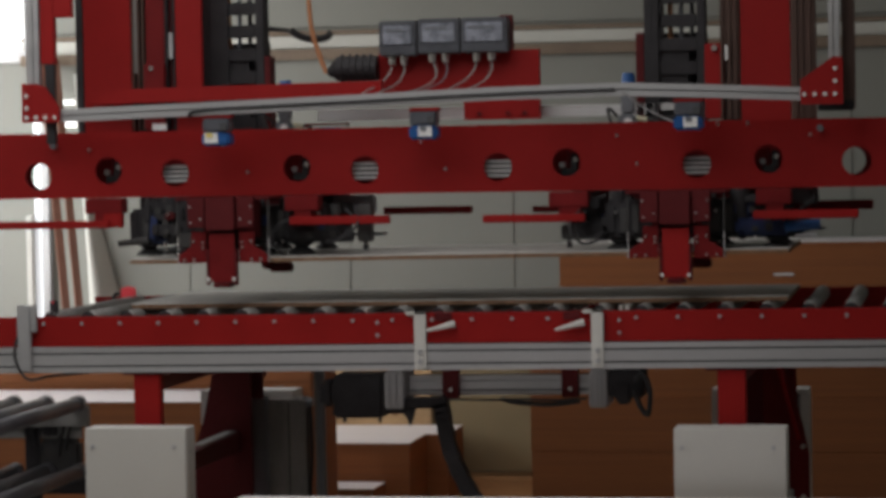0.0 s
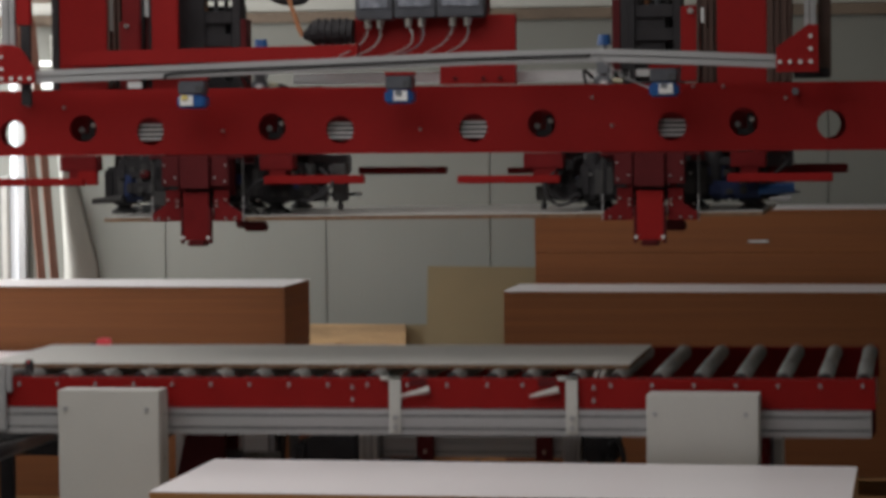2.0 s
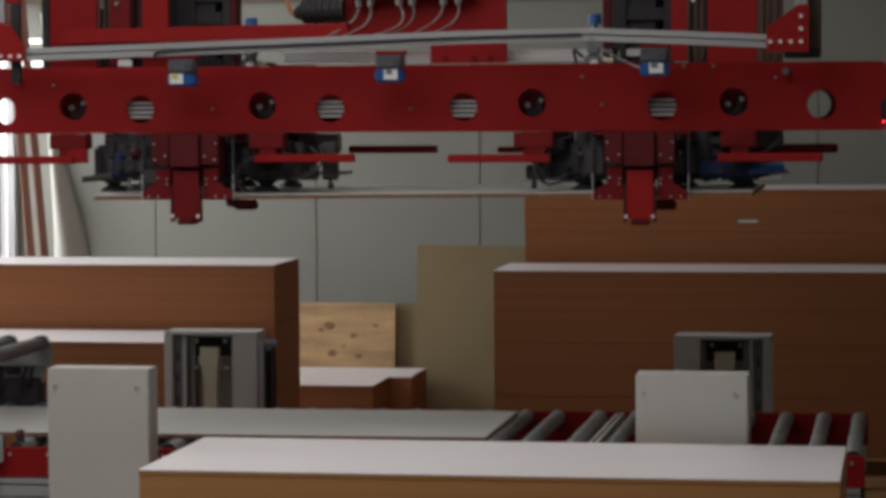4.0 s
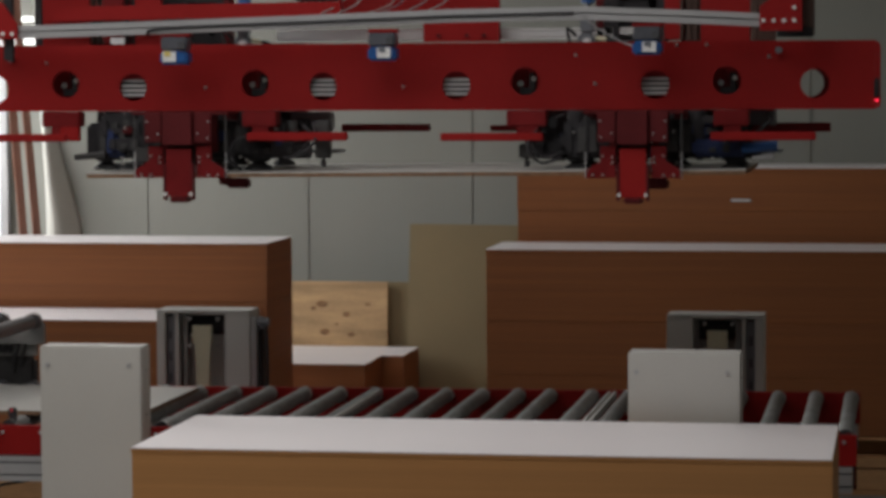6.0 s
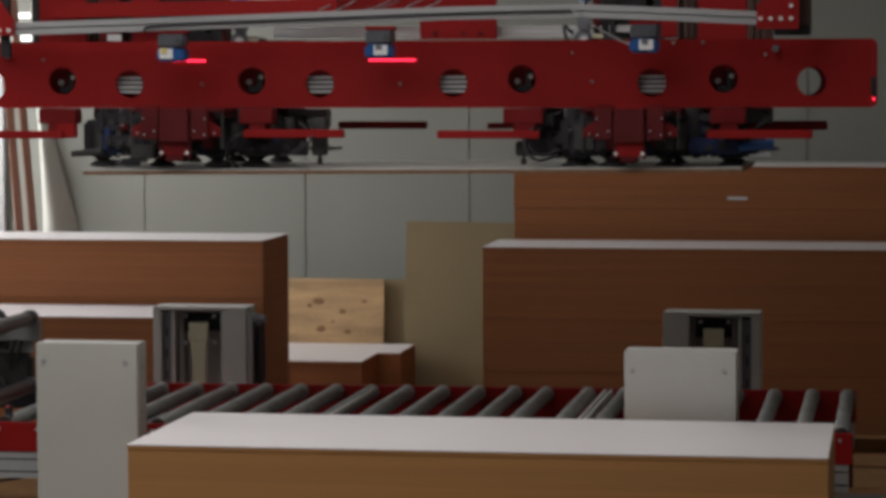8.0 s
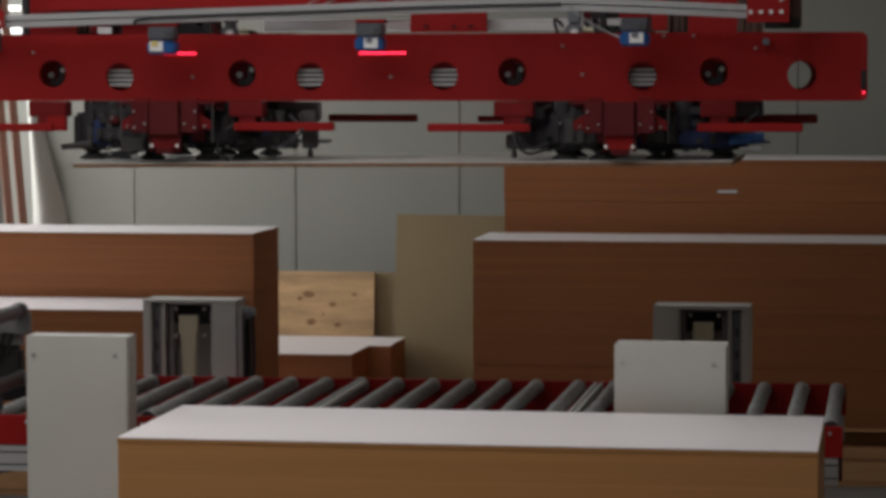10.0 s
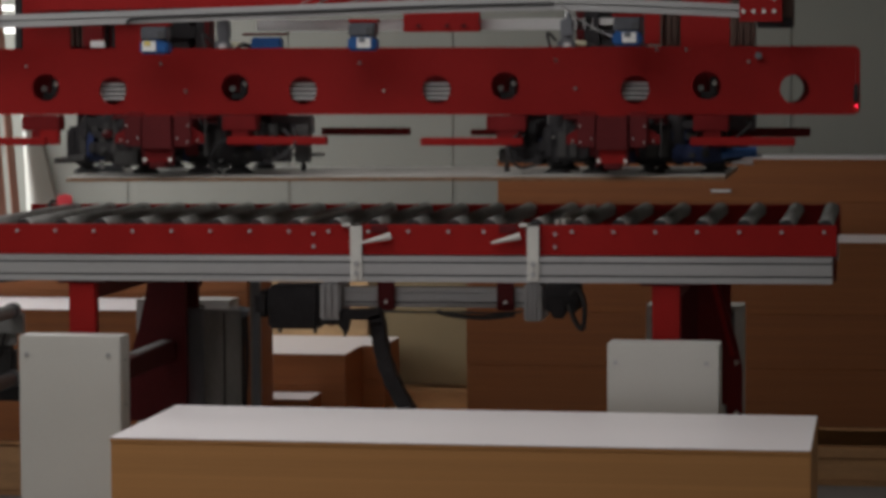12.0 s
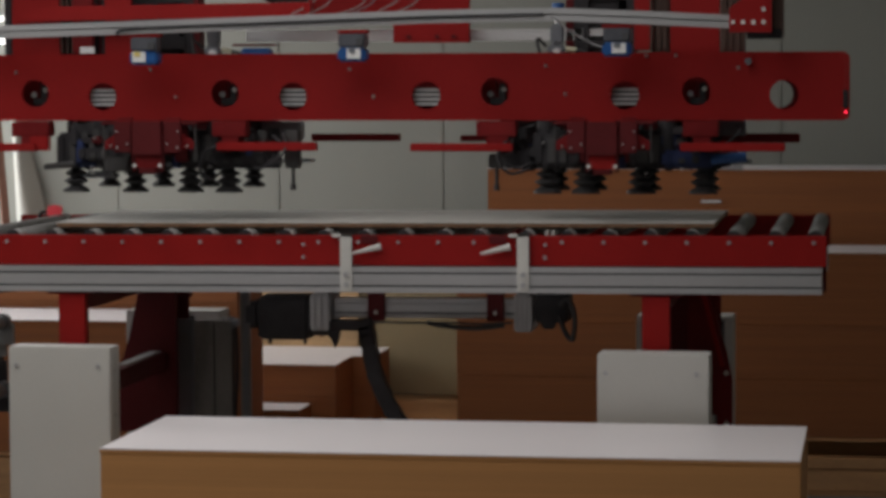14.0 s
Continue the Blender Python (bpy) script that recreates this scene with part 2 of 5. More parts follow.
def part(name, bm, material, parent, label="", smooth=False):
    """Link a bmesh as one mesh object under a thing or a part."""
    me = bpy.data.meshes.new(name)
    bmesh.ops.recalc_face_normals(bm, faces=bm.faces[:])
    bm.to_mesh(me)
    bm.free()
    me.materials.append(material)
    if smooth:
        for p in me.polygons:
            p.use_smooth = len(p.vertices) == 4
    ob = new(name, me)
    ob.parent = parent
    if label:
        tagged(ob, label)
    return ob


def share(name, mesh, parent, x, y, z):
    ob = new(name, mesh)
    ob.parent = parent
    ob.location = (x, y, z)
    return ob


def thing(name, label, category, at=(0, 0, 0), group="", kind=""):
    ob = new(name)
    ob.empty_display_size = 0.1
    ob.location = at
    return tagged(ob, label, category, group, kind)


def B():
    return bmesh.new()


def setting(name, bm, material, label):
    ob = part(name, bm, material, None)
    return tagged(ob, label, name.split("_")[0], kind="structure")


# ---- the hall ----
WY = 16.4
setting("floor", box(B(), -7, 5, -4, WY + 0.2, FLOOR - 0.2, FLOOR), CONCRETE, "grey smooth concrete hall floor")
setting("ceiling", box(B(), -7, 5, -4, WY + 0.2, 4.6, 4.8), CEIL, "pale grey sheet metal hall roof")
setting("wall_east", box(B(), 5, 5.2, -4, WY + 0.2, FLOOR, 4.8), PLASTER, "plain pale painted hall wall")
setting("wall_south", box(B(), -7.2, 5.2, -4.2, -4, FLOOR, 4.8), PLASTER, "plain pale painted hall wall")


def wall_west():
    bm = B()
    box(bm, -7.2, -7, -4, 10.0, FLOOR, 4.8)
    box(bm, -7.2, -7, 15.8, WY + 0.2, FLOOR, 4.8)
    box(bm, -7.2, -7, 10.0, 15.8, 3.5, 4.8)
    box(bm, -7.2, -7, 10.0, 15.8, FLOOR, 0.9)
    setting("wall_west", bm, PLASTER, "pale hall wall with a wide daylight opening")


wall_west()


def wall_north():
    w = part("wall_north", box(B(), -7.2, 5.2, WY - 0.004, WY + 0.2, FLOOR, 4.8), WALL, None)
    tagged(w, "pale grey-green insulated panel wall of the hall", "wall", kind="structure")
    x = -5.565
    while x < 4.5:
        part("panel", box(B(), x + 0.004, x + 1.0, WY - 0.010, WY - 0.0042, FLOOR, 2.545, 0.002), WALL, w)
        x += 1.005
    part("purlin", box(B(), -5.6, 5, WY - 0.07, WY - 0.0042, 2.555, 2.62, 0.006), BEAM_BROWN, w, "dusty brown horizontal ledge")
    part("upper_strip", box(B(), -5.6, 5, WY - 0.04, WY - 0.0042, 2.623, 2.70, 0.006), PLASTER, w)
    part("upper_joint", box(B(), -5.6, 5, WY - 0.05, WY - 0.0042, 2.702, 2.73, 0.004), BEAM_BROWN, w)
    part("upper_panel", box(B(), -5.6, 5, WY - 0.02, WY - 0.0042, 2.753, 4.6, 0.004), WALL, w)


wall_north()

# ---- window and corner on the far left ----


def lean(bm, a, z, w, d):
    """A straight lath of width w and depth d from a to z."""
    a, z = Vector(a), Vector(z)
    m = Matrix.Translation((a + z) / 2) @ (z - a).to_track_quat("Z", "Y").to_matrix().to_4x4()
    bmesh.ops.create_cube(bm, size=1, matrix=m @ Matrix.Diagonal((w, d, (z - a).length, 1)))
    return bm


def corner():
    w = thing("window_1", "narrow bright daylight window strip with pale frame", "window", kind="structure")
    part("window_frame", box(B(), -5.49, -5.435, WY - 0.06, WY - 0.012, FLOOR, 2.2, 0.008), ALU_DULL, w)
    part("window_frame", box(B(), -5.585, -5.54, WY - 0.08, WY - 0.012, FLOOR, 1.64, 0.008), WHITE_STEEL, w)
    part("pane", box(B(), -5.539, -5.491, WY - 0.03, WY - 0.011, FLOOR, 2.25), DAY_DIM, w)
    # two added glowing bars for the narrow white lines right of the pane
    part("sill", box(B(), -5.43, -5.2, WY - 0.06, WY - 0.011, 2.175, 2.222, 0.004), DAY, w, "glowing white horizontal bar")
    part("sill", box(B(), -5.36, -5.22, WY - 0.06, WY - 0.011, 2.315, 2.345, 0.004), DAY, w, "glowing white horizontal bar")
    u = thing("window_2", "bright daylight window high in the hall wall", "window", kind="structure")
    part("pane", box(B(), -7.0, -5.58, WY - 0.03, WY + 0.01, 2.66, 4.2), DAY, u)
    part("window_frame", box(B(), -7.0, -5.56, WY - 0.06, WY + 0.02, 2.58, 2.657, 0.006), ALU_DULL, u)
    part("window_frame", box(B(), -5.58, -5.54, WY - 0.06, WY + 0.02, 2.66, 4.2, 0.006), ALU_DULL, u)
    bm = B()
    n = 14
    prof = [(k / n, 0.15 * math.sin(math.pi * (k / n) ** 0.7)) for k in range(n + 1)]
    rows = []
    for z, x0, x1 in ((FLOOR, -5.25, -4.9), (0.6, -5.22, -4.94), (1.09, -5.2, -4.99), (1.35, -5.2, -5.06), (1.57, -5.22, -5.12), (2.0, -5.25, -5.15), (2.5, -5.27, -5.18)):
        rows.append([bm.verts.new((x0 + (x1 - x0) * s, WY - 0.015 - y * (1 if z < 1.5 else 0.6), z)) for s, y in prof])
    for lo, hi in zip(rows, rows[1:]):
        for k in range(n):
            bm.faces.new((lo[k], lo[k + 1], hi[k + 1], hi[k]))
    ob = part("plastic_sheet", bm, PLASTER, None, smooth=True)
    so = ob.modifiers.new("thick", "SOLIDIFY")
    so.thickness = 0.01
    tagged(ob, "pale grey plastic sheet hanging in a fold at the wall", "plastic sheet")
    for (ax, az), (zx, zz) in (((-4.99, FLOOR), (-5.44, 2.6)), ((-4.905, FLOOR), (-5.36, 2.6))):
        l = part("wooden_lath", lean(B(), (ax, 15.55, az), (zx, 16.28, zz), 0.046, 0.024), BROWN, None)
        tagged(l, "brown stained wooden lath leaning against the wall", "lath", group="laths at the wall")


corner()

# ---- stacks of boards at the back ----


def pallet(parent, x0, x1, y0, y1, z0, z1):
    h = z1 - z0
    n = 4
    for k in range(n):
        y = y0 + (y1 - y0 - 0.1) * k / (n - 1)
        part("slat", box(B(), x0, x1, y - (0.012 if k == 0 else 0), y + 0.1, z1 - (0.016 if k == 0 else 0.024), z1, 0.003), TIMBER, parent)
    for k in range(3):
        y = y0 + (y1 - y0 - 0.09) * k / 2
        if k == 0 and h > 0.29:
            # the front shows a thin deck board, an open slot, and two planks of different height below it
            part("plank", box(B(), x0 + 0.02, x1 - 0.02, y - 0.004, y + 0.09, z1 - 0.160, z1 - 0.102, 0.004), TIMBER, parent)
            part("plank", box(B(), x0 + 0.01, x1 - 0.01, y + 0.002, y + 0.09, z0 + 0.026, z1 - 0.166, 0.004), TIMBER, parent)
            for px in (x0 + 0.1, (x0 + x1) / 2 - 0.06, x1 - 0.45):
                part("packer", box(B(), px, px + 0.1, y + 0.03, y + 0.09, z1 - 0.1015, z1 - 0.0245, 0.003), TIMBER, parent)
        else:
            part("bearer", box(B(), x0 + 0.01, x1 - 0.01, y, y + 0.09, z0 + 0.026, z1 - 0.026, 0.004), TIMBER, parent)
        part("slat", box(B(), x0, x1, y, y + 0.1, z0, z0 + 0.024, 0.003), TIMBER, parent)


def board_stack(label, x0, x1, y0, y1, z0, z1, edge, top, seams=()):
    s = thing("board_stack", label, "board stack", ((x0 + x1) / 2, (y0 + y1) / 2, FLOOR))
    s_at = Vector(s.location)
    pal = thing("pallet", "rough sawn timber pallet under a board stack", "pallet", tuple(s_at), group="pallets")
    loc = lambda a, b, c, d, e, f, bv=0.0015: box(B(), a - s_at.x, b - s_at.x, c - s_at.y, d - s_at.y, e - s_at.z, f - s_at.z, bv)
    pallet(pal, x0 - s_at.x, x1 - s_at.x, y0 - s_at.y + 0.02, y1 - s_at.y - 0.02, 0, z0 - s_at.z - 0.003)
    cuts = [z0] + list(seams) + [z1 - 0.0174]
    for a, b in zip(cuts, cuts[1:]):
        part("board_pack", loc(x0 + random.uniform(0, 0.004), x1, y0 + random.uniform(0, 0.004), y1, a, b - 0.0012), edge, s)
    t = part("top_board", loc(x0, x1, y0, y1, z1 - 0.0185, z1 - 0.0052), edge, s)
    part("laminate_face", loc(x0 + 0.001, x1 - 0.001, y0 - 0.0005, y1 - 0.001, z1 - 0.005, z1, 0.001), top, t, "white laminate face")
    return s


board_stack("tall stack of brown-edged boards with white laminate top", -2.144, 0.75, 14.2, 14.8, 0.125, 1.075, BOARD_EDGE, LAMINATE, (0.42, 0.70))
st = board_stack("tallest stack of brown-edged laminated boards, near the wall", -2.088, 0.85, 14.98, 15.58, 0.12, 1.471, BOARD_EDGE, LAMINATE, (0.45, 0.86, 1.235))
board_stack("long stack of brown-edged boards with white top, beside the window", -6.3, -3.27, 14.02, 14.62, 0.1, 1.11, BOARD_EDGE, LAMINATE, (0.5, 0.8))
board_stack("lower stack of boards with glossy white laminate top", -6.2, -3.3, 13.3, 13.98, 0.1, 0.768, BOARD_EDGE, LAMINATE, (0.45,))
board_stack("short low stack of boards with white top", -3.7, -2.944, 15.0, 15.498, 0.0, 0.378, BOARD_EDGE, LAMINATE, (0.2,))
board_stack("short low stack of boards pushed a little farther out", -3.7, -2.817, 15.5, 16.0, 0.0, 0.378, BOARD_EDGE, LAMINATE, (0.18,))
board_stack("very low stack of boards with white top", -3.7, -3.08, 14.66, 14.985, -0.08, 0.165, BOARD_EDGE, LAMINATE)

tag = part("paper_strip", box(B(), -0.925, -0.815, 14.974, 14.979, 1.288, 1.302), PAPER, st, "small white paper strip with dark ends")
part("strip_end", box(box(B(), -0.925, -0.917, 14.971, 14.9735, 1.286, 1.304), -0.823, -0.815, 14.971, 14.9735, 1.286, 1.304), ALU_DULL, tag)
for o in (tag, *tag.children):
    for v in o.data.vertices:
        v.co -= Vector(st.location)

ob = part("mdf_sheet", box(B(), -2.905, -1.7, 0, 0.018, 0, 1.0, 0.003), MDF, None)
ob.matrix_world = pose(-0.0, 16.06, 0.07, -6, 0.6, 0)
tagged(ob, "raw olive-brown fibreboard sheet leaning against the wall", "board")
sp = part("support_timber", box(B(), -2.95, -1.7, 15.9, 16.3, FLOOR, 0.066, 0.006), TIMBER, None)
tagged(sp, "rough timber bearer under the leaning fibreboard", "timber")
ob = part("plywood_sheet", box(B(), -4.0, -3.02, 0, 0.021, 0, 0.935, 0.003), PLY, None)
ob.matrix_world = pose(0, 16.04, FLOOR, -4, 0, 0)
tagged(ob, "pale pine plywood sheet with dark knots leaning by the wall", "plywood")
for kx, kz, rx, rz in ((-3.42, 0.80, 0.036, 0.021), (-3.47, 0.775, 0.018, 0.012), (-3.40, 0.635, 0.03, 0.02), (-3.24, 0.62, 0.022, 0.014), (-3.14, 0.80, 0.016, 0.010), (-3.27, 0.74, 0.022, 0.016), (-3.33, 0.68, 0.01, 0.008)):
    bm = B()
    bmesh.ops.create_cone(bm, cap_ends=True, segments=14, radius1=1, radius2=0.9, depth=0.004,
                          matrix=Matrix.Translation((kx, -0.001, kz)) @ Matrix.Diagonal((rx, 1, rz, 1)) @ Matrix.Rotation(radians(90), 4, "X"))
    part("knot", bm, KNOT, ob)
ob = part("brown_sheet", box(B(), -3.03, -2.90, 0, 0.016, 0, 0.93, 0.003), MDF, None)
ob.matrix_world = pose(0, 16.09, FLOOR, -4, 0, 0)
tagged(ob, "narrow brown fibreboard offcut leaning behind the plywood", "board")

# ---- stack in the foreground ----
board_stack("long stack of lighter brown-edged boards with clean white top", -2.74, -0.24, 9.57, 10.51, -0.03, 0.654, BOARD_EDGE_LIGHT, LAMINATE, (0.2, 0.43))

# ---- two-level roller table beside the stacks ----


def roller_table():
    t = thing("roller_table", "dark two-level outfeed roller table with grey rollers", "roller conveyor", (-3.87, 10.84, FLOOR))
    me = bpy.data.meshes.new("roller")
    bm = rod(B(), (0, 0, 0), (0, 1.25, 0), 0.033, seg=18)
    rod(bm, (0, -0.02, 0), (0, 1.27, 0), 0.011, seg=8)
    rod(bm, (0, 1.18, 0), (0, 1.245, 0), 0.0365, 0.038, seg=18)
    bm.to_mesh(me)
    bm.free()
    for q in me.polygons:
        q.use_smooth = len(q.vertices) == 4
    me.materials.append(DARK_ROLLER)
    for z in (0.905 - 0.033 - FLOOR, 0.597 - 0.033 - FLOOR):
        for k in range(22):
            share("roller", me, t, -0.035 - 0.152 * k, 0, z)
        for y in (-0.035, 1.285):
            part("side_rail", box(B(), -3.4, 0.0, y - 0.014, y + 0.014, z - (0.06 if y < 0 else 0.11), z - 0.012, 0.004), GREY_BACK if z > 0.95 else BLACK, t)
    for x in (-3.3, -1.7, -0.28):
        for y in (-0.065, 1.315):
            part("leg", box(B(), x - 0.035, x + 0.035, y - 0.015, y + 0.015, 0, 1.03, 0.004), BLACK, t)
    part("end_plate", box(B(), -0.75, -0.045, 1.31, 1.322, 0.885, 1.035, 0.004), GREY_BACK, t, "grey cable tray plate")
    part("chain_guard", box(B(), -0.26, -0.05, 1.30, 1.36, 0.72, 0.884, 0.02), IRON, t)
    for x, w, h in ((-0.17, 0.012, 0.11), (-0.205, 0.018, 0.08), (-0.30, 0.014, 0.06)):
        part("plug", box(B(), x - w, x + w, 1.285, 1.309, 0.90, 0.90 + h, 0.005), BLACK, t)
    part("cable", pipe(B(), [(-0.17, 1.29, 1.0), (-0.12, 1.285, 0.96), (-0.14, 1.285, 0.90), (-0.18, 1.285, 0.86)], 0.006), RUBBER, t)
    for k, (x, z) in enumerate(((-0.10, 0.93), (-0.14, 0.90), (-0.235, 0.92), (-0.27, 0.94))):
        part("cable", pipe(B(), [(x, 1.292, z + 0.08), (x + 0.012, 1.286, z + 0.03), (x - 0.004, 1.286, z - 0.03), (x - 0.02 + 0.01 * k, 1.288, z - 0.09)], 0.007), RUBBER, t)
    return t


roller_table()

# ---- lifting conveyor ----
CY0, CY1 = 10.8, 12.12
X0, X1 = -3.83, -0.185


def profile_bar(x0, x1, y0, y1, z0, z1):
    """Slotted aluminium extrusion: one section with two grooves in its face, drawn out along x."""
    h, g = z1 - z0, y0 + 0.012
    sec = [(y0, z0), (y0, z0 + h * 0.22), (g, z0 + h * 0.22), (g, z0 + h * 0.29), (y0, z0 + h * 0.29), (y0, z0 + h * 0.72),
           (g, z0 + h * 0.72), (g, z0 + h * 0.79), (y0, z0 + h * 0.79), (y0, z1), (y1, z1), (y1, z0)]
    return sweep([(x0, 0), (x1, 0)], sec)


conveyor = thing("lift_conveyor", "red-framed roller conveyor on a lift, with aluminium side profile", "roller conveyor", (0, 0, 0))


def lift_conveyor():
    c = conveyor
    r = part("side_rail", box(B(), X0, X1 + 0.008, CY0, CY0 + 0.03, 1.237, 1.359, 0.003), RED_RAIL, c, "bright red painted side rail with round bolts")
    part("far_rail", box(B(), X0, X1 + 0.0, CY1, CY1 + 0.03, 1.237, 1.372, 0.003), RED_RAIL, c, "red painted far side rail")
    p = part("side_profile", profile_bar(X0, X1 - 0.01, CY0 - 0.012, CY0 + 0.07, 1.132, 1.2345), ALU, c, "slotted aluminium side profile")
    # dark strips in the grooves put their shade into colour
    part("groove", box(box(B(), X0, X1 - 0.012, CY0 - 0.0035, CY0 - 0.0005, 1.1547, 1.1615), X0, X1 - 0.012, CY0 - 0.0035, CY0 - 0.0005, 1.206, 1.2128), SLOT, p, "dark strip for the shade in the profile groove")
    part("far_profile", profile_bar(X0, X1 - 0.01, CY1 - 0.04, CY1 + 0.04, 1.132, 1.2345), ALU, c)
    me = bpy.data.meshes.new("roller")
    bm = rod(B(), (0, 0.036, 0), (0, 1.30, 0), 0.0305, seg=20)
    rod(bm, (0, 0.031, 0), (0, 1.318, 0), 0.01, seg=8)
    bm.to_mesh(me)
    bm.free()
    me.materials.append(ROLLER)
    # end faces are blackened to paint the shade in the gap behind the rail
    me.materials.append(BLACK)
    for q in me.polygons:
        q.use_smooth = len(q.vertices) == 4
        q.material_index = 0 if q.use_smooth else 1
    bme = bpy.data.meshes.new("bolt")
    bm = rod(B(), (0, -0.008, 0), (0, 0.001, 0), 0.0065, 0.008, seg=10)
    bm.to_mesh(bme)
    bm.free()
    bme.materials.append(ALU_DULL)
    cap = bpy.data.meshes.new("end_cap")
    bm = rod(B(), (0, 1.235, 0), (0, 1.298, 0), 0.0335, seg=16)
    bm.to_mesh(cap)
    bm.free()
    cap.materials.append(GREY_BACK)
    for x in [-0.227 - 0.1635 * k for k in range(8)] + [-1.558] + [-1.70 - 0.161 * k for k in range(13)]:
        rr = share("roller", me, c, x + (0.004 if x > -0.25 else 0.016), CY0, 1.3490)
        share("end_cap", cap, rr, 0, 0, 0)
        share("bolt", bme, r, x, CY0, 1.332)
    for bx in (-1.275, -2.245):
        for bz in (1.322, 1.272):
            share("bolt", bme, r, bx, CY0, bz)
    # white strips lying between rollers
    for sx in (-1.275, -1.25, -2.305):
        part("slide_strip", box(B(), sx - 0.006, sx + 0.006, CY0 + 0.06, CY1 - 0.05, 1.34, 1.375, 0.002), WHITE_STEEL, c, "pale slide strip between rollers")
    for bx in (-2.068, -1.36):
        b = part("stop_bracket", box(box(B(), bx - 0.024, bx + 0.024, CY0 - 0.022, CY0 - 0.0125, 1.136, 1.366, 0.003), bx - 0.058, bx + 0.024, CY0 - 0.022, CY0 - 0.002, 1.352, 1.366, 0.003),
                 WHITE_STEEL, c, "pale bent steel stop bracket")
        for z in (1.165, 1.205):
            part("screw", rod(B(), (bx, CY0 - 0.03, z), (bx, CY0 - 0.0215, z), 0.011, seg=12), ALU_DULL, b)
        ax = bx + 0.026 if bx < -2 else bx - 0.166
        part("stop_arm", rod(B(), (ax, CY0 - 0.03, 1.289), (ax + 0.115, CY0 - 0.02, 1.316), 0.005, 0.014, seg=12), WHITE_STEEL, b, "pale tapered stop arm")
        # thin dark patch on the rail, painted as the shadow around the arm
        part("slot_plate", box(B(), ax + 0.03, ax + 0.1, CY0 - 0.005, CY0 - 0.001, 1.326, 1.358, 0.002), RED_SHADED, b, "dark red patch for the shadow at the stop arm")
    # left hand sensor post and its cable
    sp = part("sensor_post", box(box(B(), -3.735, -3.68, CY0 - 0.035, CY0 - 0.0125, 1.14, 1.41, 0.004), -3.68, -3.655, CY0 - 0.03, CY0 - 0.005, 1.3, 1.41, 0.004), ALU_DULL, c, "grey bent sensor post")
    part("post_cable", pipe(B(), [(-3.735, CY0 - 0.03, 1.28), (-3.75, CY0 - 0.03, 1.2), (-3.70, CY0 - 0.03, 1.11), (-3.62, CY0 + 0.04, 1.115), (-3.5, CY0 + 0.2, 1.12)], 0.006), RUBBER, sp)
    # signal lamp at the far side
    lamp = part("signal_lamp", box(box(B(), -3.665, -3.605, 11.98, 12.03, 1.372, 1.418, 0.006), -3.645, -3.625, 11.99, 12.02, 1.41, 1.422, 0.004), RED_LAMP, c, "small red signal lamp")
    part("lamp_arm", pipe(B(), [(-3.65, 12.0, 1.385), (-3.69, 12.0, 1.39), (-3.71, 12.02, 1.365), (-3.70, 12.125, 1.35)], 0.008), BLACK, lamp)
    part("lamp_base", box(B(), -3.655, -3.615, 11.985, 12.125, 1.36, 1.3715, 0.002), BLACK, lamp)
    # added post with a glowing dot, standing in for laser light on the board edge
    pe = part("photo_eye", box(B(), -3.622, -3.592, CY0 + 0.045, CY0 + 0.07, 1.333, 1.425, 0.003), BLACK, c, "added small black post for the laser reflection")
    part("eye_light", rod(B(), (-3.606, CY0 + 0.038, 1.417), (-3.606, CY0 + 0.0445, 1.417), 0.0042, seg=8), RED_LAMP, pe, "red glowing dot for the laser reflection")
    # legs: front columns in the guide boxes, far columns with gussets
    # far frame parts wear a darker red that holds the shade below the bed
    for lx in (-3.205, -0.84):
        l = part("front_leg", box(B(), lx - 0.055, lx + 0.055, CY0 + 0.005, CY0 + 0.06, 0.66, 1.13, 0.004), RED_RAIL, c, "red square lifting leg")
        part("leg_flange", box(B(), lx - 0.1, lx + 0.1, CY0 + 0.0, CY0 + 0.07, 1.12, 1.131, 0.002), RED_SHADED, l)
        f = part("far_leg", box(B(), lx - 0.05, lx + 0.05, CY1 - 0.05, CY1 + 0.02, 0.62, 1.13, 0.004), RED_SHADED, c, "shade-darkened red far lifting leg")
        part("cross_tube", box(B(), lx - 0.04, lx + 0.04, CY0 + 0.071, CY1 - 0.051, 1.05, 1.13, 0.004), RED_SHADED, c, "shade-darkened red cross tube")
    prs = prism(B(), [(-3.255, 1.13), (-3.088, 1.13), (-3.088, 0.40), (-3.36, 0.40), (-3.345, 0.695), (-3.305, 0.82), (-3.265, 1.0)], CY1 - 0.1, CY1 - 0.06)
    part("gusset", prs, RED_SHADED, c, "shade-darkened red tapered gusset")
    part("carriage_plate", box(B(), -3.133, -3.042, CY1 + 0.03, CY1 + 0.055, 0.40, 0.90, 0.004), CASE_GREY, c, "dark grey lifting carriage plate")
    # added plate; imitates the raised conveyor's shade on the guide box panel
    sm = part("carriage_cover", box(B(), -3.04, -2.868, CY1 + 0.04, CY1 + 0.06, 0.40, 0.892, 0.004), SMOKE, c, "added dull grey plate that imitates shade on the guide box")
    part("cover_fold", box(B(), -2.948, -2.942, CY1 + 0.034, CY1 + 0.0395, 0.40, 0.88, 0.002), IRON, sm)
    cd = part("cable_conduit", box(B(), -2.797, -2.758, CY1 - 0.06, CY1 - 0.02, 0.40, 1.13, 0.006), CASE_GREY, c, "dark grey upright cable conduit")
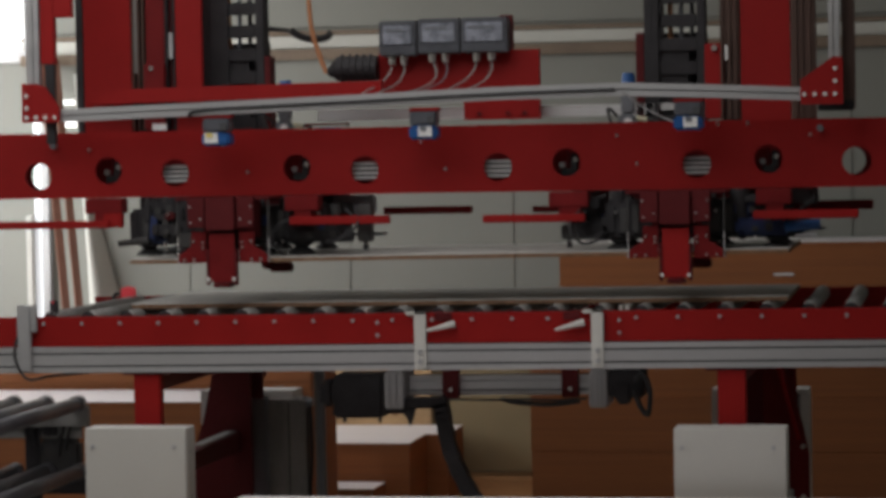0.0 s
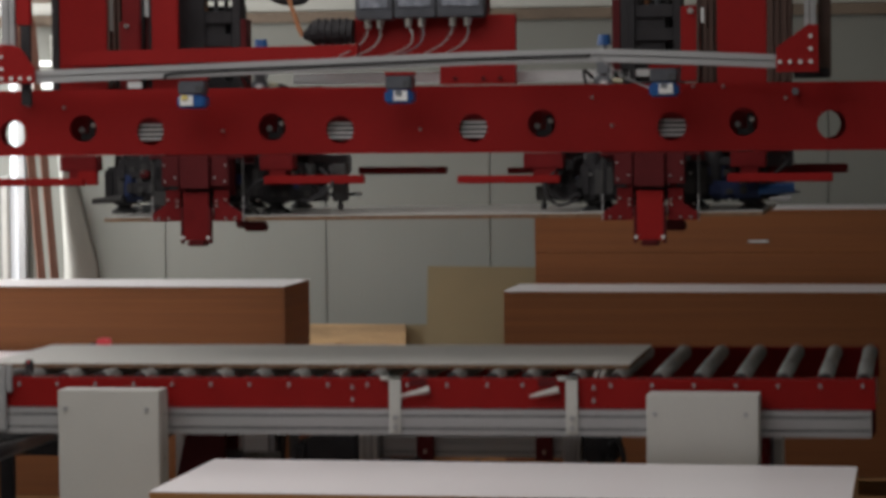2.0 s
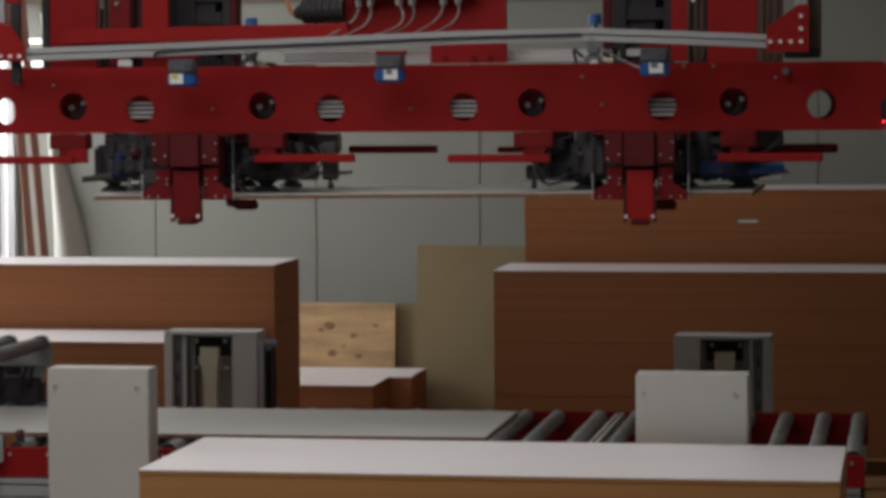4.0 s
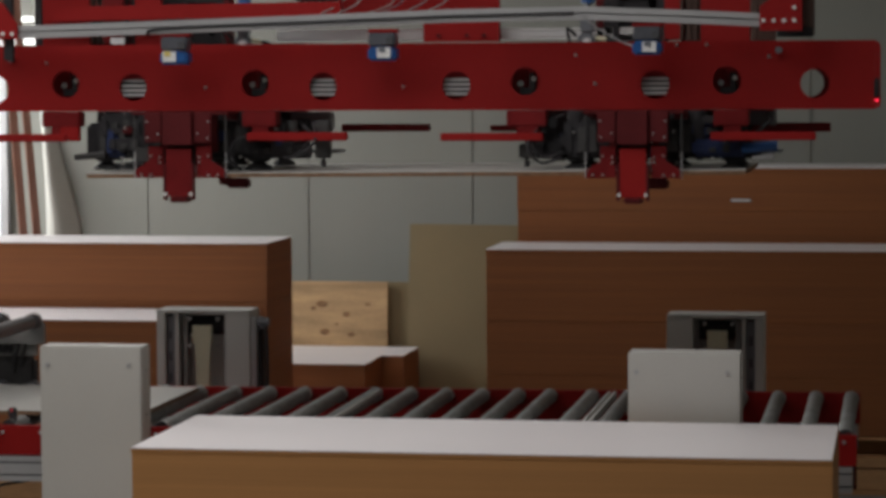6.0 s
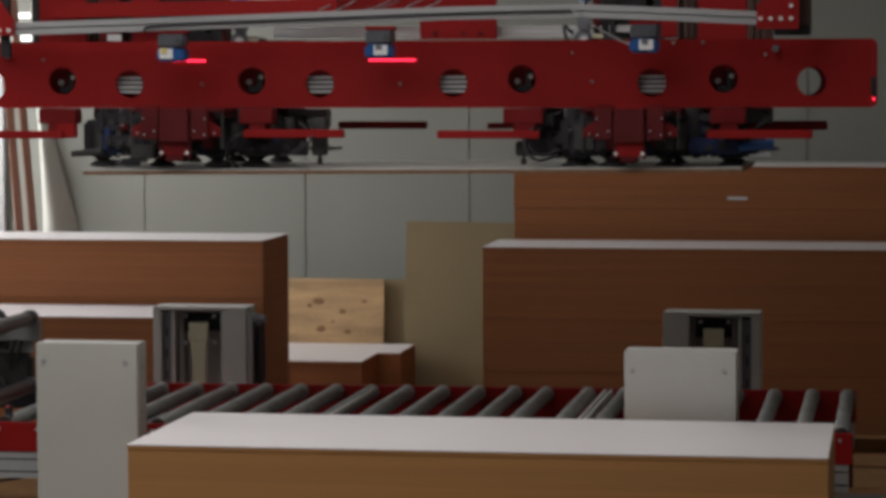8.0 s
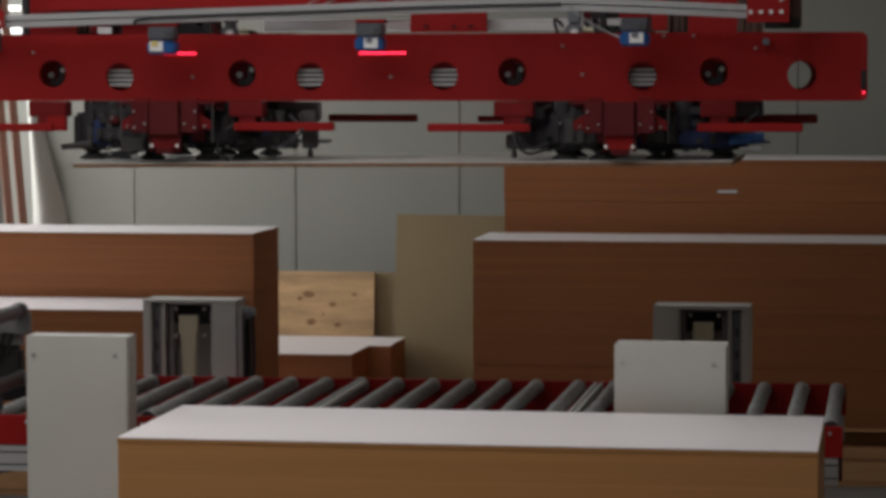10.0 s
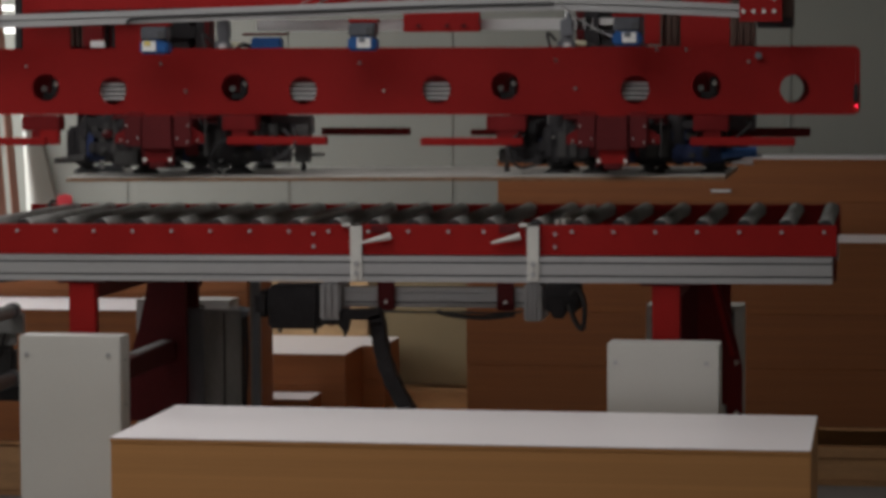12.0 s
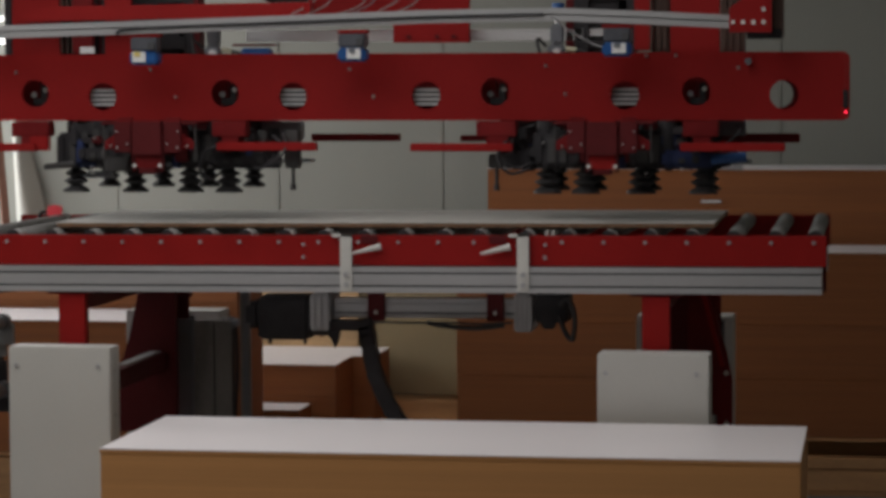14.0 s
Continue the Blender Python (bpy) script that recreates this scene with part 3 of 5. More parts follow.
    part("conduit_edge", box(B(), -2.80, -2.79, CY1 - 0.066, CY1 - 0.0605, 0.40, 1.12, 0.002), SMOKE, cd)
    part("carriage_arm", box(B(), -3.18, -3.04, CY1 - 0.03, CY1 + 0.029, 1.0, 1.12, 0.004), RED_SHADED, c)
    part("carriage_link", box(B(), -3.12, -3.06, CY1 + 0.03, CY1 + 0.05, 0.9005, 1.12, 0.004), RED_SHADED, c)
    tb = part("lower_tube", box(B(), -3.20, -3.13, CY0 + 0.07, CY1 - 0.105, 0.68, 0.762, 0.004), RED_SHADED, c, "shade-darkened red lower cross tube")
    part("tube_cap", box(B(), -3.198, -3.15, CY0 + 0.62, CY1 - 0.11, 0.763, 0.768), SMOKE, tb)
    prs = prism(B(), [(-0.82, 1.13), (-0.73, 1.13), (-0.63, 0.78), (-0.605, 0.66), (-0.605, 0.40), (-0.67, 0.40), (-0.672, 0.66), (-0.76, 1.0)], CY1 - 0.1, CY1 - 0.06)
    g = part("gusset", prs, RED_HALF_SHADED, c, "shade-darkened red bent brace")
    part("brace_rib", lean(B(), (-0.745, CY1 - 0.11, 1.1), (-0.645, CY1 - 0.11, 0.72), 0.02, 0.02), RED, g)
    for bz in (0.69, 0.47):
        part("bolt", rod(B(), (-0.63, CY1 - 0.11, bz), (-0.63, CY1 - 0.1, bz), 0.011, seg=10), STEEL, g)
    part("inner_plate", box(B(), -0.80, -0.655, CY1 - 0.0555, CY1 - 0.051, 0.5, 1.12, 0.001), RED_HALF_SHADED, c)
    # belt drive slung under the bed
    d = part("drive_motor", box(box(B(), -2.515, -2.30, 11.15, 11.35, 0.905, 1.085, 0.012), -2.575, -2.51, 11.17, 11.33, 0.95, 1.06, 0.02), BLACK, c, "black gear motor")
    for mx in (-2.485, -2.335):
        part("stud", rod(B(), (mx, 11.25, 0.905), (mx, 11.25, 0.88), 0.008, seg=8), BLACK, d)
    for x0, x1, n in ((-2.292, -2.205, 3), (-1.445, -1.368, 4)):
        bb = part("bearing_block", box(B(), x0, x1, 11.135, 11.36, 0.945, 1.10, 0.01), ALU_DULL, c, "pale ribbed bearing block")
        w = (x1 - x0) / n
        for k in range(n):
            part("rib", box(B(), x0 + w * k + 0.004, x0 + w * (k + 1) - 0.004, 11.12, 11.1345, 0.95 + 0.008 * (k % 2), 1.095, 0.004), ALU, bb)
    dd = part("foot_bracket", prism(B(), [(-2.235, 0.944), (-2.165, 0.944), (-2.175, 0.90), (-2.19, 0.872), (-2.20, 0.905)], 11.145, 11.165), BLACK, c, "black pointed bracket under the drive")
    cb = part("cross_profile", profile_bar(-2.20, -1.45, 11.2, 11.28, 0.995, 1.075), ALU, c, "slotted aluminium cross profile")
    # dark filler strip, shade of the groove as colour
    part("groove", box(B(), -2.198, -1.452, 11.208, 11.2105, 1.0125, 1.018), SLOT, cb)
    for px in (-2.02, -1.525):
        part("clamp_plate", box(B(), px - 0.035, px + 0.035, 11.17, 11.198, 0.985, 1.12, 0.003), RED_SHADED, cb, "dark red clamp plate")
        part("clamp_bolt", rod(B(), (px, 11.162, 1.02), (px, 11.17, 1.02), 0.008, seg=8), STEEL, cb)
    part("chain_bracket", box(box(B(), -2.24, -2.03, 11.14, 11.2, 0.945, 0.99, 0.006), -2.29, -2.22, 11.14, 11.19, 0.925, 0.945, 0.004), BLACK, c)
    bm = B()
    pts = [(-2.07, 0.985), (-2.055, 0.93), (-2.045, 0.86), (-2.03, 0.78), (-2.0, 0.70), (-1.965, 0.63), (-1.925, 0.565), (-1.87, 0.5), (-1.80, 0.44)]
    for k, ((ax, az), (bx2, bz2)) in enumerate(zip(pts, pts[1:])):
        for h in (0.0, 0.5):
            mx, mz = ax + (bx2 - ax) * (h + 0.25), az + (bz2 - az) * (h + 0.25)
            ang = math.atan2(bz2 - az, bx2 - ax)
            q = bmesh.ops.create_cube(bm, size=1, matrix=Matrix.Translation((mx, 11.17, mz)) @ Matrix.Rotation(-ang, 4, "Y") @ Matrix.Diagonal((0.042, 0.07, 0.056 if h else 0.060, 1)))
    part("energy_chain", bm, BLACK, c, "black plastic cable drag chain")
    part("drive_cable", pipe(B(), [(-2.03, 11.12, 0.985), (-1.85, 11.12, 0.982), (-1.70, 11.1, 0.985), (-1.58, 11.1, 0.98), (-1.45, 11.12, 0.985)], 0.005), RUBBER, c)
    part("drive_cable", pipe(B(), [(-1.80, 11.13, 0.985), (-1.74, 11.11, 0.972), (-1.6, 11.11, 0.962), (-1.48, 11.12, 0.975)], 0.010), RUBBER, c)
    vb = part("valve_block", box(box(B(), -1.36, -1.22, 11.12, 11.3, 0.985, 1.10, 0.01), -1.33, -1.27, 11.1, 11.13, 0.96, 1.05, 0.01), BLACK, c, "black valve block")
    part("hose_loop", pipe(B(), [(-1.25, 11.1, 1.06), (-1.215, 11.08, 1.085), (-1.19, 11.08, 1.02), (-1.195, 11.08, 0.935), (-1.21, 11.09, 0.925), (-1.235, 11.1, 0.96), (-1.255, 11.1, 1.02)], 0.011), RUBBER, vb)
    part("end_plate", box(B(), X1 - 0.008, X1 + 0.006, CY0 + 0.033, CY0 + 0.06, 1.14, 1.33, 0.004), RED_SHADED, c)


lift_conveyor()

# ---- guide boxes of the lift ----


def guide_box(x0, x1, y0, y1, label, covered):
    g = thing("guide_box", label, "machine housing", (x0, y0, FLOOR), group="guide boxes of the lift")
    w, d, h = x1 - x0, y1 - y0, (0.909 if covered else 0.897) - FLOOR
    if covered:
        part("cover", box(B(), 0, w, 0, 0.03, 0.06, h, 0.004), WHITE_BOX, g, "smooth light grey cover panel")
        part("lid", box(B(), 0.0, w, 0.0305, d, h - 0.010, h - 0.001, 0.003), WHITE_BOX, g, "light grey folded lid")
        part("side_wall", box(B(), w - 0.012, w, 0.0305, d, 0.06, h - 0.0105, 0.002), WHITE_BOX, g)
        part("side_wall", box(B(), 0.0, 0.012, 0.0305, d, 0.06, h - 0.0105, 0.002), WHITE_BOX, g)
        for sx in (0.032, w - 0.050):
            part("screw", rod(B(), (sx, -0.004, h - 0.075), (sx, 0.001, h - 0.075), 0.0095, seg=12), ALU_DULL, g)
        for sz in (0.1, 0.28, 0.5):
            part("edge_screw", rod(B(), (w - 0.0005, 0.075, h - sz), (w + 0.002, 0.075, h - sz), 0.005, seg=8), SLOT, g)
        part("foot_plate", box(B(), -0.05, w + 0.05, -0.05, d + 0.01, 0, 0.058, 0.004), WHITE_STEEL, g)
    else:
        mx = (lambda a, c: (w - c, w - a)) if x0 > -2 else (lambda a, c: (a, c))
        bx = lambda a, c, *r: box(B(), *mx(a, c), *r)
        part("side_wall", bx(0, 0.04, 0, d, 0.0, h - 0.016, 0.004), WHITE_BOX, g)
        part("side_wall", bx(w - 0.118, w, 0, d, 0.0, h - 0.016, 0.004), WHITE_BOX, g)
        part("head", bx(0, w, 0, d, h - 0.0155, h, 0.003), WHITE_BOX, g)
        part("back", bx(0.041, w - 0.119, d - 0.05, d - 0.03, 0.0, h - 0.016, 0.002), WHITE_BOX, g, "shaded grey interior")
        part("slotted_strip", bx(0.041, 0.08, 0.03, 0.08, 0.0, h - 0.03, 0.003), CASE_GREY, g)
        for k in range(5):
            part("slot_hole", bx(0.052, 0.066, 0.026, 0.0298, h - 0.14 - 0.1 * k, h - 0.10 - 0.1 * k), SLOT, g)
        part("guide_rail", bx(0.082, 0.10, 0.02, 0.09, 0.0, h - 0.02, 0.003), WHITE_BOX, g)
        part("guide_rail", bx(0.11, 0.13, 0.06, 0.10, 0.0, h - 0.03, 0.003), GREY_BACK, g)
        part("guide_rail", bx(w - 0.14, w - 0.121, 0.06, 0.10, 0.0, h - 0.03, 0.003), GREY_BACK, g)
        c0 = 0.215
        belt = part("belt", bx(c0 - 0.033, c0 + 0.03, 0.0225, 0.045, 0, h - 0.2402, 0.002), CREAM, g, "cream toothed belt")
        part("belt_clamp", bx(c0 - 0.05, c0 + 0.042, 0.02, 0.05, h - 0.16, h - 0.075, 0.003), CREAM, g)
        part("belt_neck", bx(c0 - 0.038, c0 + 0.034, 0.022, 0.05, h - 0.24, h - 0.1602, 0.002), CREAM, g)
        part("pulley", rod(B(), (*mx(c0 - 0.1, c0 - 0.1)[:1], 0.14, h - 0.08), (*mx(c0 + 0.09, c0 + 0.09)[:1], 0.14, h - 0.08), 0.045, seg=18), BLACK, g)
        for zz in (h - 0.045, h - 0.17):
            for xx in (0.145, w - 0.165):
                q = mx(xx, xx)[0]
                part("bolt", rod(B(), (q, 0.04, zz), (q, 0.06, zz), 0.010, seg=8), ALU_DULL, g)
        if x0 < -2:
            part("tensioner", rod(B(), (w + 0.03, 0.03, h - 0.055), (w + 0.085, 0.03, h - 0.055), 0.02, seg=12), CASE_GREY, g)
            part("tensioner", rod(B(), (w + 0.05, 0.03, h - 0.085), (w + 0.05, 0.03, h - 0.03), 0.014, seg=12), CASE_GREY, g)
            part("tensioner_plate", box(B(), w + 0.001, w + 0.026, 0.01, 0.1, 0.0, h - 0.03, 0.003), ALU_DULL, g)
            part("tensioner_strip", box(B(), w + 0.03, w + 0.05, 0.05, 0.1, 0.0, h - 0.07, 0.003), BLACK, g)
            part("tensioner_hose", pipe(B(), [(w + 0.07, 0.03, h - 0.06), (w + 0.075, 0.03, h - 0.3), (w + 0.055, 0.04, h - 0.6), (w + 0.06, 0.04, 0.02)], 0.008), BLACK, g)
    return g


guide_box(-3.412, -2.994, 10.62, 10.755, "light grey covered guide box on a foot plate", True)
guide_box(-1.050, -0.618, 10.62, 10.79 - 0.012, "light grey covered guide box with two screws", True)
guide_box(-3.432, -2.986, 12.45, 12.63, "light grey open guide box with cream belt inside", False)
guide_box(-1.055, -0.619, 12.45, 12.63, "light grey open guide box with dark interior", False)

# ---- fixed gantry frame above ----


lines = []


def gantry_frame():
    g = thing("gantry_frame", "red gantry frame with aluminium rails, hanging from the roof", "gantry", (0, 0, 0))
    # slightly bowed long rail made of two slotted bars
    pts = [(-3.61, 2.166), (-3.0, 2.182), (-2.4, 2.200), (-1.8, 2.219), (-1.27, 2.226), (-0.9, 2.210), (-0.565, 2.193)]
    sec = [(10.985, -0.026), (10.985, -0.004), (10.999, -0.004), (10.999, 0.004), (10.985, 0.004), (10.985, 0.026), (11.03, 0.026), (11.03, -0.026)]
    rail = part("sensor_rail", sweep(pts, sec), ALU, g, "long slotted aluminium sensor rail, slightly bowed")
    part("rail_cable", pipe(B(), [(-3.05, 10.98, 2.15), (-2.98, 10.978, 2.178), (-2.4, 10.978, 2.197), (-1.8, 10.978, 2.217), (-1.3, 10.978, 2.226)], 0.006), RUBBER, rail, "black cable in the rail groove")
    # gusset plates and uprights
    bm = prism(B(), [(-3.76, 2.14), (-3.60, 2.14), (-3.60, 2.20), (-3.66, 2.285), (-3.70, 2.30), (-3.76, 2.30)], 10.965, 10.98)
    gl = part("gusset_plate", bm, RED, g, "red bolted gusset plate")
    bm = prism(B(), [(-0.565, 2.15), (-0.40, 2.15), (-0.40, 2.335), (-0.44, 2.335), (-0.565, 2.245)], 10.965, 10.98)
    gr = part("gusset_plate", bm, RED, g, "red bolted gusset plate")
    for pl, ps in ((gl, [(-3.74, 2.16), (-3.70, 2.16), (-3.66, 2.16), (-3.62, 2.16), (-3.74, 2.20), (-3.74, 2.25)]),
                   (gr, [(-0.55, 2.19), (-0.51, 2.19), (-0.47, 2.19), (-0.43, 2.19), (-0.43, 2.24), (-0.43, 2.29)])):
        for x, z in ps:
            part("bolt", rod(B(), (x, 10.957, z), (x, 10.966, z), 0.008, 0.009, seg=8), BRIGHT, pl)
    for x0, x1, m in ((-3.745, -3.715, ALU), (-3.712, -3.69, ALU), (-0.455, -0.435, ALU), (-0.432, -0.41, ALU)):
        part("upright", box(B(), x0, x1, 10.985, 11.03, 2.17, 4.6, 0.003), m, g, "aluminium upright profile")
    part("upright_back", box(box(B(), -3.688, -3.628, 11.0, 11.04, 2.38, 4.6, 0.003), -3.6275, -3.552, 11.0, 11.04, 2.571, 4.6, 0.003), RED, g, "red stepped upright plate")
    part("upright_foot", box(B(), -3.67, -3.63, 11.0, 11.03, 2.05, 2.379, 0.003), BLACK, g)
    part("post", box(B(), -0.405, -0.355, 11.05, 11.12, 2.13, 4.6, 0.004), BROWN_STEEL, g, "dark brown-red post")
    part("post_arm", box(B(), -0.50, -0.406, 11.06, 11.11, 2.565, 2.64, 0.004), BROWN_STEEL, g)
    part("post_shoe", box(B(), -0.50, -0.36, 11.04, 11.1, 2.125, 2.165, 0.004), BLACK, g)
    # crossbar, centre block
    part("crossbar", sweep([(-3.54, 2.245), (-2.30, 2.258)], [(11.24, -0.03), (11.24, 0.03), (11.29, 0.03), (11.29, -0.03)]), RED, g, "red rectangular crossbar")
    cb = part("centre_block", prism(B(), [(-2.345, 2.235), (-1.985, 2.235), (-1.985, 2.12), (-1.665, 2.12), (-1.665, 2.41), (-2.345, 2.41)], 11.42, 11.46), RED, g, "red stepped centre plate")
    for x in (-1.92, -1.80, -1.73):
        part("bolt", rod(B(), (x, 11.41, 2.145), (x, 11.421, 2.145), 0.009, seg=8), RED_SHADED, cb)
    part("back_profile", profile_bar(-2.63, -1.0, 11.5, 11.55, 2.128, 2.175), ANODISED, g, "aluminium back profile")
    for x0, x1, z0 in ((-2.325, -2.168, 2.392), (-2.16, -1.985, 2.398), (-1.978, -1.783, 2.398)):
        j = part("junction_box", box(B(), x0, x1, 11.33, 11.418, z0, z0 + 0.145, 0.006), JUNCTION, g, "dark grey plastic valve terminal box")
        part("clear_lid", box(B(), x0 + 0.018, x1 - 0.02, 11.322, 11.331, z0 + 0.045, z0 + 0.125, 0.004), LID, j)
        # thin strip laid on the lid as painted glare
        part("lid_glare", box(B(), x0 + 0.03, x1 - 0.05, 11.319, 11.3215, z0 + 0.098, z0 + 0.112, 0.001), CASE_GREY, j, "grey strip for the glare on the lid")
        for k in (0.3, 0.62):
            cx = x0 + (x1 - x0) * k
            part("gland", rod(B(), (cx, 11.37, z0 - 0.035), (cx, 11.37, z0 + 0.002), 0.014, 0.018, seg=10), STEEL, j)
            sway = 0.03 * math.sin(17 * cx)
            part("loop_cable", pipe(B(), [(cx, 11.37, z0 - 0.03), (cx + 0.006 + sway / 2, 11.35, z0 - 0.07), (cx - 0.012 + sway, 11.3, z0 - 0.115), (cx - 0.045 + sway, 11.15, z0 - 0.15), (cx - 0.07, 11.05, z0 - 0.17)], 0.0034),
                 (GREY_BACK, RUBBER, CASE_GREY)[round(cx * 50) % 3], j)
    part("backplate", box(B(), -1.83, -1.775, 11.43, 11.459, 2.411, 2.555, 0.003), RED_SHADED, g)
    mo = part("travel_motor", rod(B(), (-2.52, 11.4, 2.345), (-2.346, 11.4, 2.345), 0.052, seg=18), BLACK, g, "black ribbed motor")
    for k in range(5):
        part("fin", rod(B(), (-2.50 + 0.03 * k, 11.4, 2.345), (-2.49 + 0.03 * k, 11.4, 2.345), 0.06, seg=16), BLACK, mo)
    part("cone_end", rod(B(), (-2.56, 11.4, 2.33), (-2.52, 11.4, 2.34), 0.016, 0.045, seg=12), BLACK, mo)
    part("orange_cable", pipe(B(), [(-2.57, 11.42, 2.33), (-2.60, 11.43, 2.40), (-2.64, 11.44, 2.55), (-2.66, 11.45, 2.9)], 0.010), ORANGE, g, "orange motor cable")
    # energy chains
    for x0, x1, zb in ((-3.13, -2.86, 1.88), (-1.235, -0.98, 1.88)):
        part("chain_tray", box(B(), x0, x1, 11.60, 11.62, zb, 2.47, 0.003), BLACK, g, "black cable chain tray")
        part("chain_cover", box(B(), x0 + 0.03, x1 - 0.07, 11.515, 11.53, zb, 2.44, 0.003), BLACK, g)
        for s in (x0, x1 - 0.035):
            part("chain_side", box(B(), s, s + 0.035, 11.5, 11.599, zb, 4.6, 0.003), BLACK, g)
        part("chain_side", box(B(), x0 + 0.045, x0 + 0.075, 11.5, 11.599, 2.441, 4.6, 0.003), BLACK, g)
        part("chain_flank", box(B(), x0 + 0.036, x0 + (0.118 if x0 < -2 else 0.062), 11.488, 11.4985, zb, 3.6, 0.003), BLACK, g)
        z = zb + 0.02
        while z < 3.0:
            part("chain_link", box(B(), x0 + 0.036, x1 - 0.036, 11.5, 11.513, z, z + 0.055, 0.004), BLACK, g, "black plastic chain link")
            z += 0.098
        for k in range(4):
            cx = x0 + 0.06 + 0.045 * k
            part("chain_cable", rod(B(), (cx, 11.56, zb + 0.02), (cx, 11.56, 3.3), 0.010, seg=8), (CASE_GREY, ORANGE, CASE_GREY, BLACK)[k], g)
    part("chain_mount", box(B(), -3.32, -3.135, 11.52, 11.6, 1.9, 2.5, 0.004), BLACK, g, "black chain mount")
    part("chain_side_plate", box(B(), -1.27, -1.236, 11.5, 11.6, 2.0, 2.47, 0.003), RED_SHADED, g)
    part("chain_side_plate", box(B(), -2.859, -2.835, 11.5, 11.6, 2.0, 2.41, 0.003), RED_SHADED, g)
    # black arm behind
    part("arm", rod(B(), (-3.14, 12.4, 2.578), (-2.965, 12.4, 2.556), 0.016, 0.008, seg=10), BLACK, g)
    part("slack_cable", pipe(B(), [(-2.955, 12.4, 2.556), (-2.91, 12.4, 2.528), (-2.85, 12.4, 2.514), (-2.79, 12.4, 2.52), (-2.765, 12.4, 2.545)], 0.017), BLACK, g, "black slack cable loop")
    # laser distance sensors on the rail
    for x, z in ((-2.937, 2.072), (-2.076, 2.083), (-1.008, 2.100)):
        s = part("laser_sensor", box(B(), x - 0.058, x + 0.058, 10.96, 11.05, z - 0.042, z + 0.014, 0.010), BLUE, g, "blue laser distance sensor")
        lx = x - 0.045 if x < -2.5 else x - 0.018
        part("sensor_label", box(B(), lx, lx + 0.055, 10.955, 10.9595, z - 0.03, z + 0.010), PAPER, s, "white sensor label")
        part("sensor_mark", box(B(), lx + 0.008, lx + 0.034, 10.951, 10.9548, z - 0.008, z + 0.012), YELLOW if x < -2.5 else CASE_GREY, s)
        part("sensor_lens", box(B(), x + 0.02, x + 0.05, 10.951, 10.962, z + 0.02, z + 0.05, 0.003), SLOT, s)
        part("sensor_cap", box(B(), x - 0.055, x + 0.055, 10.965, 11.045, z + 0.015, z + 0.07, 0.006), JUNCTION, s, "dark grey sensor head")
        part("sensor_bracket", box(B(), x - 0.062, x + 0.062, 10.99, 11.04, z + 0.0705, z + 0.086, 0.003), RED, s)
    part("air_hose", pipe(B(), [(-1.27, 10.98, 2.22), (-1.2, 11.0, 2.16), (-1.11, 11.02, 2.11), (-1.06, 11.02, 2.09)], 0.004), ALU_DULL, g)
    vb = part("valve", box(B(), -2.62, -2.49, 11.34, 11.4, 2.035, 2.10, 0.008), BLUE, g, "blue solenoid valve")
    part("valve_bracket", box(B(), -2.655, -2.47, 11.34, 11.40, 2.108, 2.118, 0.002), RED_SHADED, vb)
    part("valve_hose", pipe(B(), [(-2.62, 11.36, 2.06), (-2.66, 11.35, 2.07), (-2.70, 11.35, 2.02), (-2.69, 11.36, 1.94)], 0.008), RUBBER, vb)
    return g


gantry_frame()

# ---- vertically moving suction beam ----
beam = thing("suction_beam", "red perforated lifting beam with vacuum cups and clamps", "lifting beam", (0, 0, 0))
fingers, cups = [], []
HOLES = [(-3.775, 1.931), (-3.468, 1.951), (-3.177, 1.937), (-2.655, 1.950), (-2.368, 1.937), (-1.811, 1.940), (-1.527, 1.955), (-0.997, 1.939), (-0.708, 1.955), (-0.356, 1.941)]


def striped_bar(x0, x1, y0, y1, z0, z1):
    """Aluminium extrusion with three shallow slots in its face."""
    h, sec = (z1 - z0) / 7, [(y0, z0)]
    for k in (1.0, 3.0, 5.0):
        sec += [(y0, z0 + k * h), (y0 + 0.014, z0 + k * h), (y0 + 0.014, z0 + (k + 1) * h), (y0, z0 + (k + 1) * h)]
    return sweep([(x0, 0), (x1, 0)], sec + [(y0, z1), (y1, z1), (y1, z0)])


